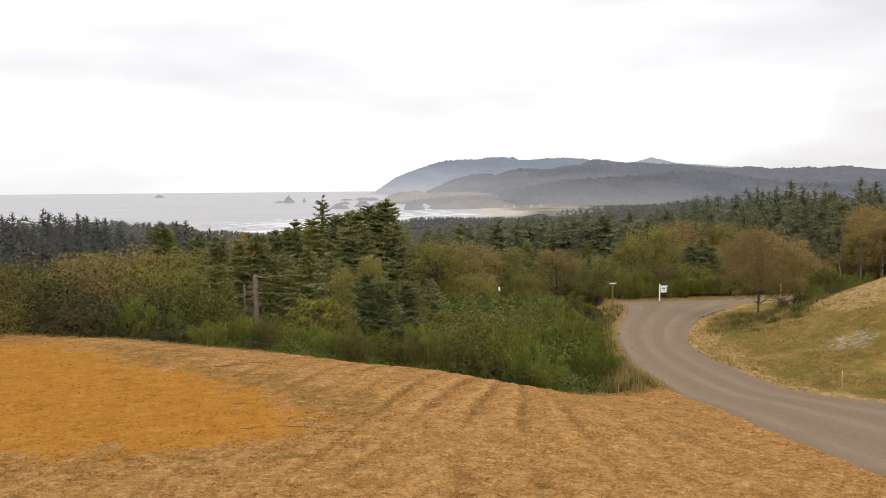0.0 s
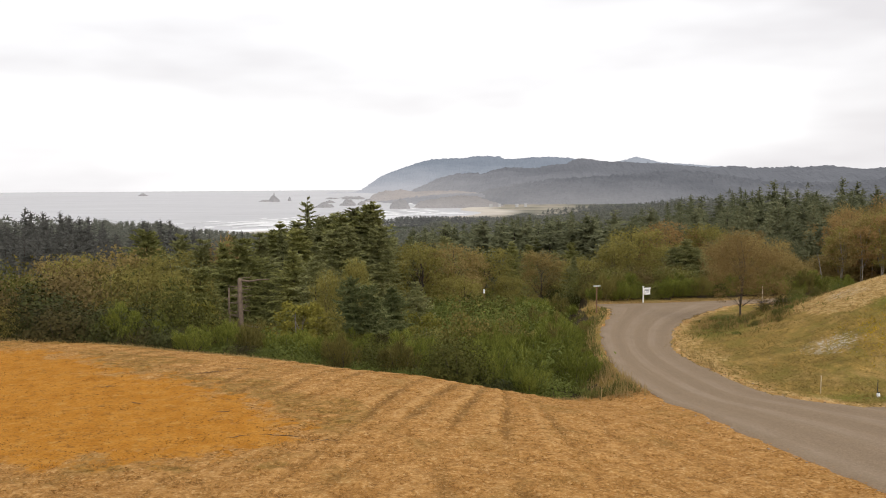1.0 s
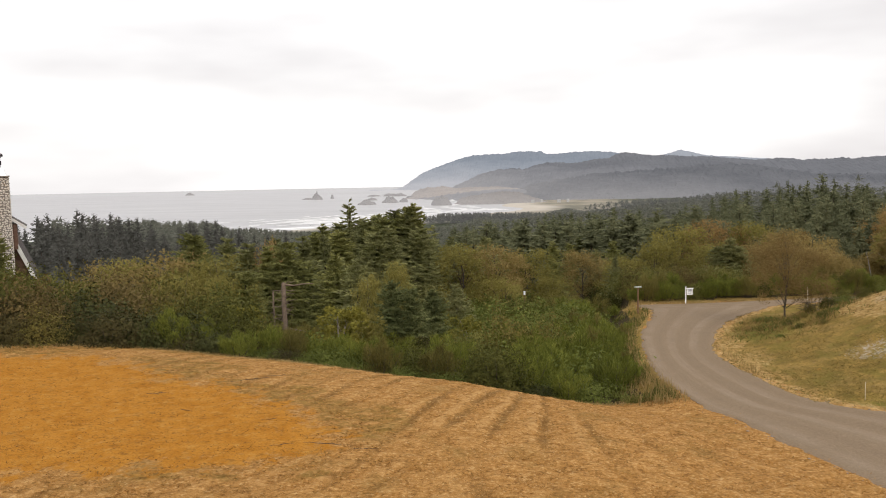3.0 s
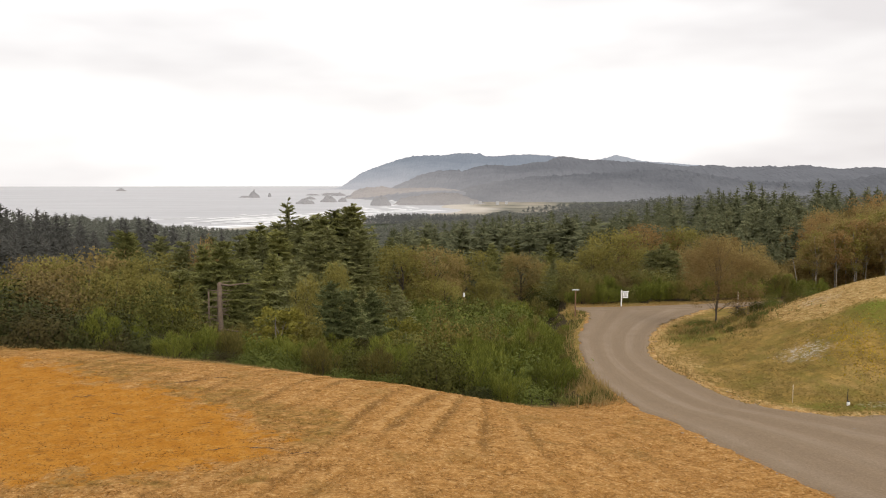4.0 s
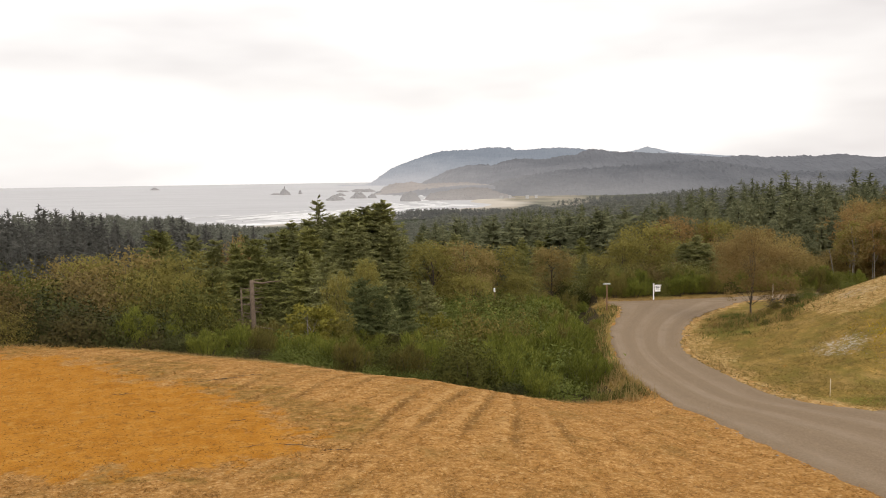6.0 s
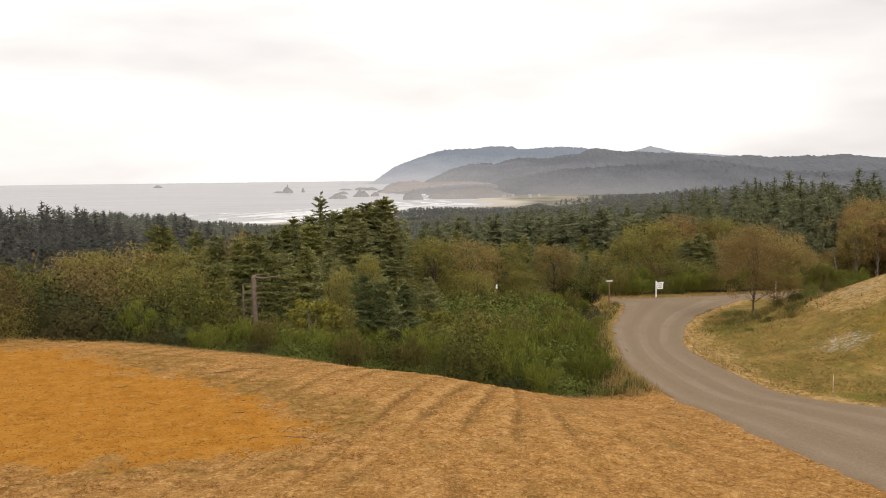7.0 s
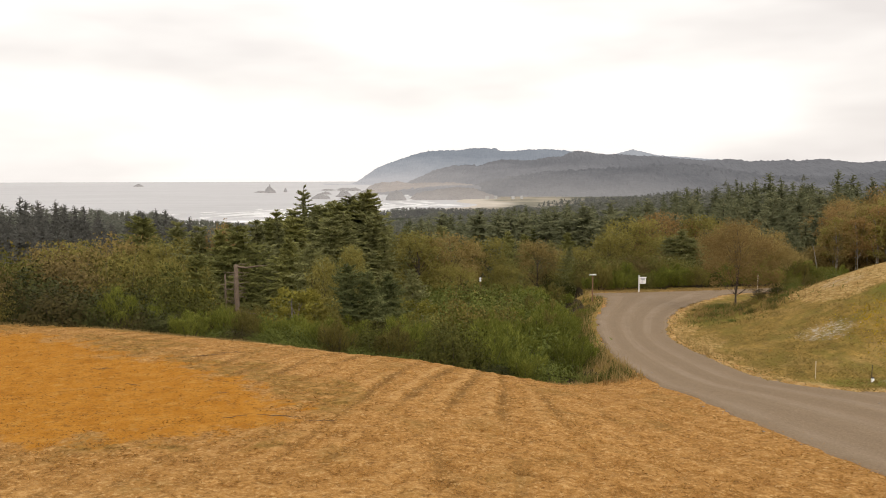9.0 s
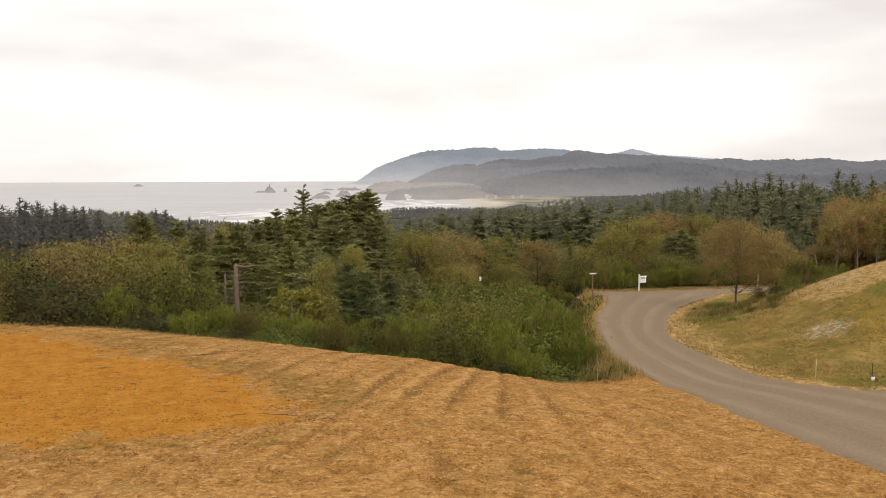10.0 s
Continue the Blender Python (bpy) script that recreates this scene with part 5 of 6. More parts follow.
    for k in range(26):
        x, y = rng.uniform(-45, 0), rng.uniform(66, 100)
        HEDGES.put(x, y, rng.uniform(0.6, 1.1))


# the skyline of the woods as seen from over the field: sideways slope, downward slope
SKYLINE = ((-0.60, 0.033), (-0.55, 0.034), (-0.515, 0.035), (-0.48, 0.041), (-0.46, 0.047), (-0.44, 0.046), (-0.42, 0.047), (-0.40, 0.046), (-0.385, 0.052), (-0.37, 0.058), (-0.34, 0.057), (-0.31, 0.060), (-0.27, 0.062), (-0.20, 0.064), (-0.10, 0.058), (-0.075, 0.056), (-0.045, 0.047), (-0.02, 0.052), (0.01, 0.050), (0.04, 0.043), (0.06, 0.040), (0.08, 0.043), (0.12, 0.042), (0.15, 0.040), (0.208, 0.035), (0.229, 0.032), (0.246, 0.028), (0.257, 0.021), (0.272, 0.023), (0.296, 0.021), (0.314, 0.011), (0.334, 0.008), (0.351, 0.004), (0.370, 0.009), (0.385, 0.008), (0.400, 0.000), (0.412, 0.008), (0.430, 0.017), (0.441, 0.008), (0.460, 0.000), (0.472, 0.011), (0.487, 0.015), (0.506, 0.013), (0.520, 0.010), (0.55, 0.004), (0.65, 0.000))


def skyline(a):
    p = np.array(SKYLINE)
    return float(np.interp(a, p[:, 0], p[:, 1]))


def joined(name, templates, places, material, label, category):
    """One mesh of many alike plants that nobody could count: places are (x, y, z, scale, width, turn)."""
    vs, fs, n = [], [], 0
    for k, (x, y, z, s, w, a) in enumerate(places):
        tv, tf = templates[k % len(templates)]
        v = tv * np.array((s * w, s * w, s))
        c, d = math.cos(a), math.sin(a)
        vs.append(np.stack([v[:, 0] * c - v[:, 1] * d + x, v[:, 0] * d + v[:, 1] * c + y, v[:, 2] + z], 1))
        fs.append(tf + n)
        n += len(tv)
    return tagged(held(name, mesh_from(name, np.concatenate(vs), np.concatenate(fs), material)), label, category, kind="stuff")


def mesh_arrays(me):
    v = np.empty(len(me.vertices) * 3, dtype=np.float32)
    me.vertices.foreach_get("co", v)
    f = np.empty(len(me.loops), dtype=np.int32)
    me.loops.foreach_get("vertex_index", f)
    return v.reshape(-1, 3), f.reshape(-1, 3)


def wood_lines():
    rng = np.random.default_rng(33)
    far = []
    for d in (132, 142, 152, 162, 172, 183, 194, 206, 218, 232, 246, 262, 280, 300):
        a = -0.78
        while a < 0.68:
            a += 5.4 / d * rng.uniform(0.4, 1.6)
            y = d + rng.uniform(-5, 5)
            x = a * y
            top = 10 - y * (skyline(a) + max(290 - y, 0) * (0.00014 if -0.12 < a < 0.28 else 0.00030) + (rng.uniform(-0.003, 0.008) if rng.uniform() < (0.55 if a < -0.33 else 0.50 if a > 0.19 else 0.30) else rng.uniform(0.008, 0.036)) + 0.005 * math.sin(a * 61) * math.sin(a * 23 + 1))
            h = top - ground_z(x, y)
            if h < 5 or (d < 150 and -0.02 < a < 0.24 and rng.uniform() < 0.6) or (a > 0.42 and d < 175):
                continue
            h = min(h, 30)
            if MIDWOOD.count < 296 and d < 210:
                MIDWOOD.put(x, y, h / 17.8, squash=rng.uniform(0.9, 1.3) * (18 / max(h, 9)) ** 0.4, which=int(rng.integers(3)) * 2 + (a > -0.2))
            else:
                far.append((x, y, ground_z(x, y), h / 17.8, rng.uniform(0.85, 1.5), rng.uniform(0, 6.28)))
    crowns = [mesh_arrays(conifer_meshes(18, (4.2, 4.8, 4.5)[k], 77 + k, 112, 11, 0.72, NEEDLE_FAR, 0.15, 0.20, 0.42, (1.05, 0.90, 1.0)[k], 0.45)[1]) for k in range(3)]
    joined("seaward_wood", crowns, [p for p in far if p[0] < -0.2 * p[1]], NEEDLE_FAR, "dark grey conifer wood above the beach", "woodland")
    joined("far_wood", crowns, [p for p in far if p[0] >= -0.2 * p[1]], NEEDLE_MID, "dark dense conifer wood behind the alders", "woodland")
    coast = []
    s = np.array(SHORE, dtype=float)
    for d in (330, 360, 395, 430, 470, 520, 570, 620, 680, 740, 800, 860, 930, 1000, 1070, 1140, 1210, 1270, 1330, 1400, 1480, 1560, 1650):
        a = -0.62
        while a < 0.66:
            a += (3.4 if 960 < d < 1300 and -0.14 < a < 0.1 else 5.0 + d * 0.004) / d * rng.uniform(0.6, 1.4)
            y = d + rng.uniform(-14, 14)
            x = a * y
            if x < np.interp(y, s[:, 0], s[:, 1]) + (34 if y > 1100 else 12) or y > 1400 and x < 70:
                continue
            g = ground_z(x, y)
            h = rng.uniform(13, 21)
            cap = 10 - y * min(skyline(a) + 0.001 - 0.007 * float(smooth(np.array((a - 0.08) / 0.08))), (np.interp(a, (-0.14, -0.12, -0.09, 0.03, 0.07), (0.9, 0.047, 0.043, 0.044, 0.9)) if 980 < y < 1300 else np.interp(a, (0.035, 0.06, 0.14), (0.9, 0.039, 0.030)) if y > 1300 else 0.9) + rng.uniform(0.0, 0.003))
            h = min(h, cap - g - 2.0)
            if h > 5:
                coast.append((x, y, g, h / 17.8, rng.uniform(1.6, 2.4), rng.uniform(0, 6.28)))
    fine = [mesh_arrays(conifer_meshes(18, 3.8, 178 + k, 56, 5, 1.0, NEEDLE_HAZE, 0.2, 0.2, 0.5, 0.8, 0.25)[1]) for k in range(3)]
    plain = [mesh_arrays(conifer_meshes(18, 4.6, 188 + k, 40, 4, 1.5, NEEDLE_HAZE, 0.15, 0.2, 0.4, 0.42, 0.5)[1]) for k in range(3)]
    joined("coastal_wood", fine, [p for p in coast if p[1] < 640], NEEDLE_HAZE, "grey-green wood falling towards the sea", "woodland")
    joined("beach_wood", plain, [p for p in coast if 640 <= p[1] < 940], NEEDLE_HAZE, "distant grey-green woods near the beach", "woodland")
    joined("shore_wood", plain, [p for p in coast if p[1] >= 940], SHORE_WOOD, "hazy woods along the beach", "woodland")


plant_all()
wood_lines()


# ---------------------------------------------------------------- dead trees
def snag(x, y, h, seed, label, arms, thick=1.0):
    """A dead trunk with broken bare side branches."""
    rng = np.random.default_rng(seed)
    ob = empty("dead_tree", x, y, ground_z(x, y))
    tv, tf = tubes([[(0, 0, -0.4, 0.30 * thick), (0.05, 0, h * 0.3, 0.25 * thick), (-0.03, 0.05, h * 0.7, 0.21 * thick), (0.0, 0.0, h, 0.17 * thick), (0.02, 0, h + 0.08, 0.05 * thick)]], 9)
    held("trunk", mesh_from("trunk", tv, tf, DEAD_WOOD, True), ob)
    for f, az, ln, rise in arms:
        a = math.radians(az)
        p = [(0, 0, h * f, 0.10 if ln > 1.7 else 0.055)]
        for t in (0.3, 0.6, 0.85, 1.0):
            p.append((math.cos(a + 0.2 * t) * ln * t + rng.normal(0, 0.03), math.sin(a) * ln * t, h * f + rise * t * ln + rng.normal(0, 0.05), (0.075 if ln > 1.7 else 0.035) * (1 - t) + (0.03 if ln > 1.7 else 0.014)))
        bv, bf = tubes([p], 5)
        held("branch", mesh_from("branch", bv, bf, DEAD_WOOD, True), ob)
    return tagged(ob, label, "dead tree")


twig_rng = np.random.default_rng(17)
snag(-19.2, 64, 1.5 - ground_z(-19.2, 64), 3, "bare weathered dead trunk with broken branches", (
    (0.985, 5, 2.6, 0.02), (0.97, 30, 1.2, 0.35), (0.48, 15, 1.8, -0.25), *((float(f), float(twig_rng.choice((0, 180)) + twig_rng.uniform(-35, 35)), float(twig_rng.uniform(0.5, 1.5)), float(twig_rng.uniform(-0.3, 0.2))) for f in np.linspace(0.50, 0.93, 22))))
snag(-20.9, 66.5, 0.4 - ground_z(-20.9, 66.5), 4, "short pale broken tree stub", ((0.86, 170, 0.5, 0.1), (0.8, 10, 0.4, 0.1), (0.72, 185, 0.6, -0.1), (0.66, 0, 0.5, -0.1), (0.6, 175, 0.5, 0.0)), 0.42)
for lx, ly, top in ((44.6, 104, -0.4), (60.5, 108, 1.6)):
    g = ground_z(lx, ly)
    ob = empty("leaning_trunk", lx, ly, g)
    tv, tf = tubes([[(0, 0, -0.3, 0.10), (-0.3, 0, (top - g) * 0.4, 0.08), (-0.8, 0, (top - g) * 0.8, 0.045), (-1.1, 0.1, top - g, 0.015)]], 6)
    held("trunk", mesh_from("trunk", tv, tf, PALE_BARK, True), ob)
    tagged(ob, "pale leaning bare tree trunk", "dead tree")


# ---------------------------------------------------------------- roadside things
def estate_sign(x, y, turn):
    ob = empty("roadside_sign", x, y, ground_z(x, y), turn)
    bm = bmesh.new()
    box(bm, (0.11, 0.11, 1.95), pose(0, 0, 0.80), 0.008)
    part("post", bm, WHITE_PAINT, ob)
    bm = bmesh.new()
    box(bm, (0.16, 0.16, 0.05), pose(0, 0, 1.80), 0.012)
    part("post_cap", bm, WHITE_PAINT, ob)
    bm = bmesh.new()
    box(bm, (0.95, 0.07, 0.09), pose(0.42, 0, 1.62), 0.008)
    part("arm", bm, WHITE_PAINT, ob)
    bm = bmesh.new()
    box(bm, (0.66, 0.025, 0.60), pose(0.46, 0, 1.22), 0.006)
    panel = part("panel", bm, WHITE_PAINT, ob)
    bm = bmesh.new()
    box(bm, (0.66, 0.026, 0.14), pose(0.46, 0, 1.50), 0.004)
    rider = part("rider_board", bm, WHITE_PAINT, ob)
    for z, w, h in ((1.36, 0.46, 0.07), (1.22, 0.36, 0.04), (1.10, 0.50, 0.04)):
        bm = bmesh.new()
        box(bm, (w, 0.006, h), pose(0.46, -0.016, z))
        part("lettering_bar", bm, SIGN_INK, panel)
    bm = bmesh.new()
    box(bm, (0.5, 0.006, 0.05), pose(0.46, -0.017, 1.50))
    part("lettering_bar", bm, SIGN_INK, rider)
    return tagged(ob, "white post sign with hanging panel beside the lane", "sign")


def street_post(x, y, h):
    ob = empty("street_name_post", x, y, ground_z(x, y), 10)
    bm = bmesh.new()
    box(bm, (0.12, 0.12, h + 0.4), pose(0, 0, h / 2 - 0.2), 0.008)
    part("post", bm, POST_WOOD, ob)
    bm = bmesh.new()
    box(bm, (0.80, 0.03, 0.16), pose(0.02, 0, h + 0.09), 0.005)
    blade = part("name_blade", bm, SIGN_METAL, ob, "dull grey-green street name blade")
    bm = bmesh.new()
    box(bm, (0.55, 0.006, 0.06), pose(0.02, -0.018, h + 0.09))
    part("lettering_bar", bm, WHITE_PAINT, blade)
    bm = bmesh.new()
    box(bm, (0.05, 0.05, 0.05), pose(0, 0, h + 0.02), 0.004)
    part("bracket", bm, SIGN_METAL, ob)
    return tagged(ob, "brown wooden street post with a small sign blade", "street sign")


def lath(x, y, h, wide=0.045, lean=0.0):
    bm = bmesh.new()
    box(bm, (wide, wide * 0.45, h + 0.3), pose(0, 0, h / 2 - 0.15), 0.004)
    for v in bm.verts:
        if v.co.z < -0.2:
            v.co.x *= 0.3
    ob = part("survey_stake", bm, STAKE_WOOD)
    ob.matrix_basis = pose(x, y, ground_z(x, y), 0, lean, 15)
    return tagged(ob, "thin pale wooden survey stake in rough grass", "stake", "survey stakes")


def utility_marker(x, y):
    ob = empty("utility_marker", x, y, ground_z(x, y), 8, 0.8)
    bm = bmesh.new()
    box(bm, (0.035, 0.035, 1.25), pose(0.02, 0.12, 0.45), 0.005)
    part("rod", bm, DARK_PLASTIC, ob)
    bm = bmesh.new()
    box(bm, (0.18, 0.15, 0.30), pose(0, 0, 0.08), 0.025)
    part("box", bm, WHITE_PAINT, ob, "small white box")
    bm = bmesh.new()
    box(bm, (0.13, 0.11, 0.08), pose(0, 0, 0.27), 0.02)
    part("lid", bm, DARK_PLASTIC, ob)
    return tagged(ob, "small white utility box with dark marker rod", "utility box")


def white_marker(x, y, top):
    g = ground_z(x, y)
    h = top - g
    ob = empty("marker_post", x, y, g)
    bm = bmesh.new()
    box(bm, (0.06, 0.05, h + 0.1), pose(0, 0, h / 2 - 0.25), 0.01)
    part("post", bm, POST_WOOD, ob, "brown wooden post")
    bm = bmesh.new()
    bmesh.ops.create_cone(bm, cap_ends=True, segments=12, radius1=0.10, radius2=0.09, depth=0.38, matrix=pose(0, 0, h - 0.2))
    part("cap", bm, WHITE_PAINT, ob, "white painted cap")
    return tagged(ob, "marker post with a white cap in the bushes", "marker post")


def beach_house(x, y, turn, wide, deep, tall, roof):
    """Small gabled house far off by the beach."""
    ob = empty("beach_house", x, y, ground_z(x, y), turn)
    bm = bmesh.new()
    box(bm, (wide, deep, tall + 1.0), pose(0, 0, tall / 2 - 0.5))
    part("wall", bm, HOUSE_PALE, ob)
    bm = bmesh.new()
    v = [bm.verts.new((sx * (wide / 2 + 0.5), sy, z)) for sx in (-1, 1) for sy, z in ((-deep / 2 - 0.5, tall - 0.1), (0, tall + roof), (deep / 2 + 0.5, tall - 0.1))]
    for f in ((0, 1, 2), (5, 4, 3), (0, 3, 4, 1), (1, 4, 5, 2), (2, 5, 3, 0)):
        bm.faces.new([v[k] for k in f])
    part("roof", bm, HOUSE_ROOF, ob)
    return tagged(ob, "small pale gabled house by the beach", "house", "houses by the beach")


def brush_pile(x, y, wide, high, count, seed):
    """A heap of cut dry branches."""
    rng = np.random.default_rng(seed)
    ob = empty("brush_pile", x, y, ground_z(x, y))
    for k in range(count):
        a, r = rng.uniform(0, 6.28), rng.uniform(0, 0.6) * wide
        c = np.array((math.cos(a) * r, math.sin(a) * r, high * rng.uniform(0.1, 0.8) * (1 - (r / wide) ** 2)))
        d = unit(rng.normal(0, 1, (1, 3)) * np.array((1, 1, 0.35)))[0] * wide * rng.uniform(0.3, 0.7)
        path = [(*(c + d * t + rng.normal(0, 0.05, 3)), 0.022 * (1.1 - abs(t))) for t in (-1, -0.4, 0.2, 1)]
        v, f = tubes([path], 4)
        held("branch", mesh_from("branch", v, f, (DEAD_WOOD, BARK)[k % 2], True), ob)
    return tagged(ob, "heap of dry brown cut branches beside the lane", "brush pile", "brush piles by the lane")


brush_pile(25.2, 70.6, 1.6, 1.2, 46, 5)
brush_pile(27.6, 72.0, 1.3, 0.9, 36, 6)
estate_sign(18.2, 87.9, 12)
street_post(12.1, 80.9, 2.85)
lath(17.65, 41.2, 0.95)
lath(25.6, 72.5, 2.3, 0.09)
utility_marker(20.15, 40.4)
white_marker(0.75, 80.0, -1.62)
for hx, hy, turn, wide in ((30, 1690, -15, 7), (48, 1720, 20, 5.5), (84, 1700, 12, 6), (104, 1720, 5, 5)):
    beach_house(hx, hy, turn, wide, 5.5, 4.6, 2.4)


# ---------------------------------------------------------------- the cabin at the end of the thicket
def cabin(x, y, turn):
    """Steep-roofed cabin with a river-stone chimney on its gable wall. Origin on the ground, gable wall towards -y."""
    g = -3.0
    ob = empty("cabin", x, y, 0, turn)
    half, apex, eave, deep = 3.5, 11.0, 2.7, 9.0
    slope = (apex - eave) / half
    # gable wall
    bm = bmesh.new()
    ring = [(-half + 0.3, g), (half - 0.3, g), (half - 0.3, eave + 0.3), (0, apex - 0.35), (-half + 0.3, eave + 0.3)]
    front = [bm.verts.new((a, 0.0, b)) for a, b in ring]
    rear = [bm.verts.new((a, 0.22, b)) for a, b in ring]
    bm.faces.new(front)
    bm.faces.new(rear[::-1])
    for k in range(5):
        bm.faces.new((front[k], rear[k], rear[(k + 1) % 5], front[(k + 1) % 5]))
    wall = part("gable_wall", bm, CEDAR, ob, "brown shingled gable wall")
    for zc in np.arange(eave - 1.0, apex - 1.2, 0.32):
        w = (half - 0.35) if zc < eave else (apex - 0.5 - zc) / slope
        bm = bmesh.new()
        box(bm, (2 * w, 0.035, 0.30), pose(0, -0.018, zc, 4), 0.006)
        part("shingle_course", bm, CEDAR, wall)
    for s in (-1, 1):
        bm = bmesh.new()
        length = math.hypot(half + 0.45, (half + 0.45) * slope)
        m = pose(s * (half + 0.45) / 2, deep / 2 - 0.35, apex - (half + 0.45) * slope / 2, 0, s * math.degrees(math.atan(slope)), 0)
        box(bm, (length, deep + 0.9, 0.18), m, 0.01)
        part("roof_slope", bm, ROOFING, ob, "dark shingled steep roof")
        bm = bmesh.new()
        m = pose(s * (half + 0.45) / 2, -0.86, apex - (half + 0.45) * slope / 2 - 0.04, 0, s * math.degrees(math.atan(slope)), 0)
        box(bm, (length, 0.06, 0.32), m, 0.008)
        part("barge_board", bm, TRIM, ob, "pale weathered barge board")
        bm = bmesh.new()
        box(bm, (0.22, deep, eave - g), pose(s * (half - 0.3), deep / 2 + 0.1, (eave + g) / 2 + 0.1), 0.01)
        part("side_wall", bm, CEDAR, ob)
    bm = bmesh.new()
    box(bm, (2 * half - 0.6, 0.2, eave - g), pose(0, deep, (eave + g) / 2), 0.01)
    part("back_wall", bm, CEDAR, ob)
    # lean-to eave beside the chimney
    bm = bmesh.new()
    box(bm, (1.7, 0.06, 0.24), pose(2.75, -1.3, 6.85, 0, 36), 0.006)
    part("dormer_board", bm, TRIM, ob, "pale dormer eave board")
    bm = bmesh.new()
    box(bm, (1.7, 2.6, 0.14), pose(2.75, 0.05, 6.96, 0, 36), 0.006)
    part("dormer_roof", bm, ROOFING, ob)
    bm = bmesh.new()
    box(bm, (1.0, 2.3, 2.2), pose(2.2, 0.1, 5.6), 0.01)
    part("dormer_wall", bm, CEDAR, ob)
    # chimney: mortar core with stones proud of it
    rng = np.random.default_rng(8)
    cx, cy, w, d, top = 1.75, -1.25, 1.16, 0.85, 10.75
    bm = bmesh.new()
    box(bm, (w - 0.06, d - 0.06, top - g), pose(cx, cy, (top + g) / 2), 0.01)
    chimney = part("chimney", bm, MORTAR, ob, "pale river-stone chimney")
    stones = []
    for k in range(6):
        bm = bmesh.new()
        bmesh.ops.create_icosphere(bm, subdivisions=1, radius=1.0)
        for v in bm.verts:
            v.co *= 1 + 0.25 * noise.noise(v.co * 1.7 + Vector((k * 3.1, 0, 0)))
        me = bpy.data.meshes.new("stone")
        bm.to_mesh(me)
        bm.free()
        me.materials.append(CHIMNEY_STONE)
        stones.append(me)
    for side, n in (("front", 6), ("side", 5)):
        z = 1.2
        while z < top - 0.1:
            hgt = rng.uniform(0.15, 0.24)
            span = w if side == "front" else d
            for q in range(n):
                u = ((q + 0.5 + rng.uniform(-0.38, 0.38)) / n - 0.5) * span * 0.94
                st = held("stone", stones[int(rng.integers(6))], chimney)
                px, py = (cx + u, cy - d / 2 + 0.02) if side == "front" else (cx + w / 2 - 0.02, cy + u)
                sx, sy = (span / n * 0.52, 0.075) if side == "front" else (0.075, span / n * 0.52)
                st.matrix_basis = pose(px, py, z + hgt / 2 + rng.uniform(-0.05, 0.05), 0, 0, 0) @ Matrix.Diagonal((sx * rng.uniform(0.7, 1.15), sy, hgt * rng.uniform(0.36, 0.52), 1))
            z += hgt
    bm = bmesh.new()
    box(bm, (w + 0.12, d + 0.12, 0.14), pose(cx, cy, top + 0.06), 0.02)
    part("chimney_cap", bm, MORTAR, chimney)
    bm = bmesh.new()
    bmesh.ops.create_cone(bm, cap_ends=True, segments=4, radius1=0.50, radius2=0.16, depth=0.7, matrix=pose(cx + 0.1, cy, top + 0.45, 0, 0, 45))
    part("flashing", bm, GALVANISED, chimney)
    bm = bmesh.new()
    bmesh.ops.create_cone(bm, cap_ends=True, segments=12, radius1=0.11, radius2=0.11, depth=1.3, matrix=pose(cx - 0.05, cy, top + 0.75))
    part("flue", bm, GALVANISED, chimney)
    bm = bmesh.new()
    bmesh.ops.create_cone(bm, cap_ends=True, segments=12, radius1=0.16, radius2=0.16, depth=0.34, matrix=pose(cx - 0.05, cy, top + 1.2))
    part("flue_collar", bm, DARK_PLASTIC, chimney, "black flue collar")
    v, f = tubes([[(cx - 0.05, cy, top + 1.36, 0.10), (cx - 0.04, cy, top + 1.62, 0.10), (cx + 0.06, cy, top + 1.80, 0.11), (cx + 0.20, cy, top + 1.90, 0.16), (cx + 0.24, cy, top + 1.92, 0.02)]], 10)
    held("cowl", mesh_from("cowl", v, f, DARK_PLASTIC, True), chimney, "black turned flue cowl")
    # deck with a pale rail
    bm = bmesh.new()
    box(bm, (9.0, 2.6, 0.2), pose(0.6, -2.1, -0.4), 0.01)
    part("deck", bm, POST_WOOD, ob)
    bm = bmesh.new()
    box(bm, (9.0, 0.10, 0.09), pose(0.6, -3.35, 0.62), 0.008)
    part("rail", bm, TRIM, ob, "pale deck rail")
    for k in range(8):
        bm = bmesh.new()
        box(bm, (0.10, 0.10, 3.6), pose(-3.8 + k * 1.25, -3.35, -1.2), 0.008)
        part("rail_post", bm, TRIM, ob)
    return tagged(ob, "brown steep-roofed cabin with stone chimney behind bushes", "house")


cabin(-45.8, 64.6, 32)
YOUNG.up_to(-40.5, 58.5, 7.0, 9, squash=0.9, label="green young spruce in front of the cabin")
YOUNG.up_to(-43.0, 57.0, 6.2, 9, squash=0.9, label="green young spruce in front of the cabin")


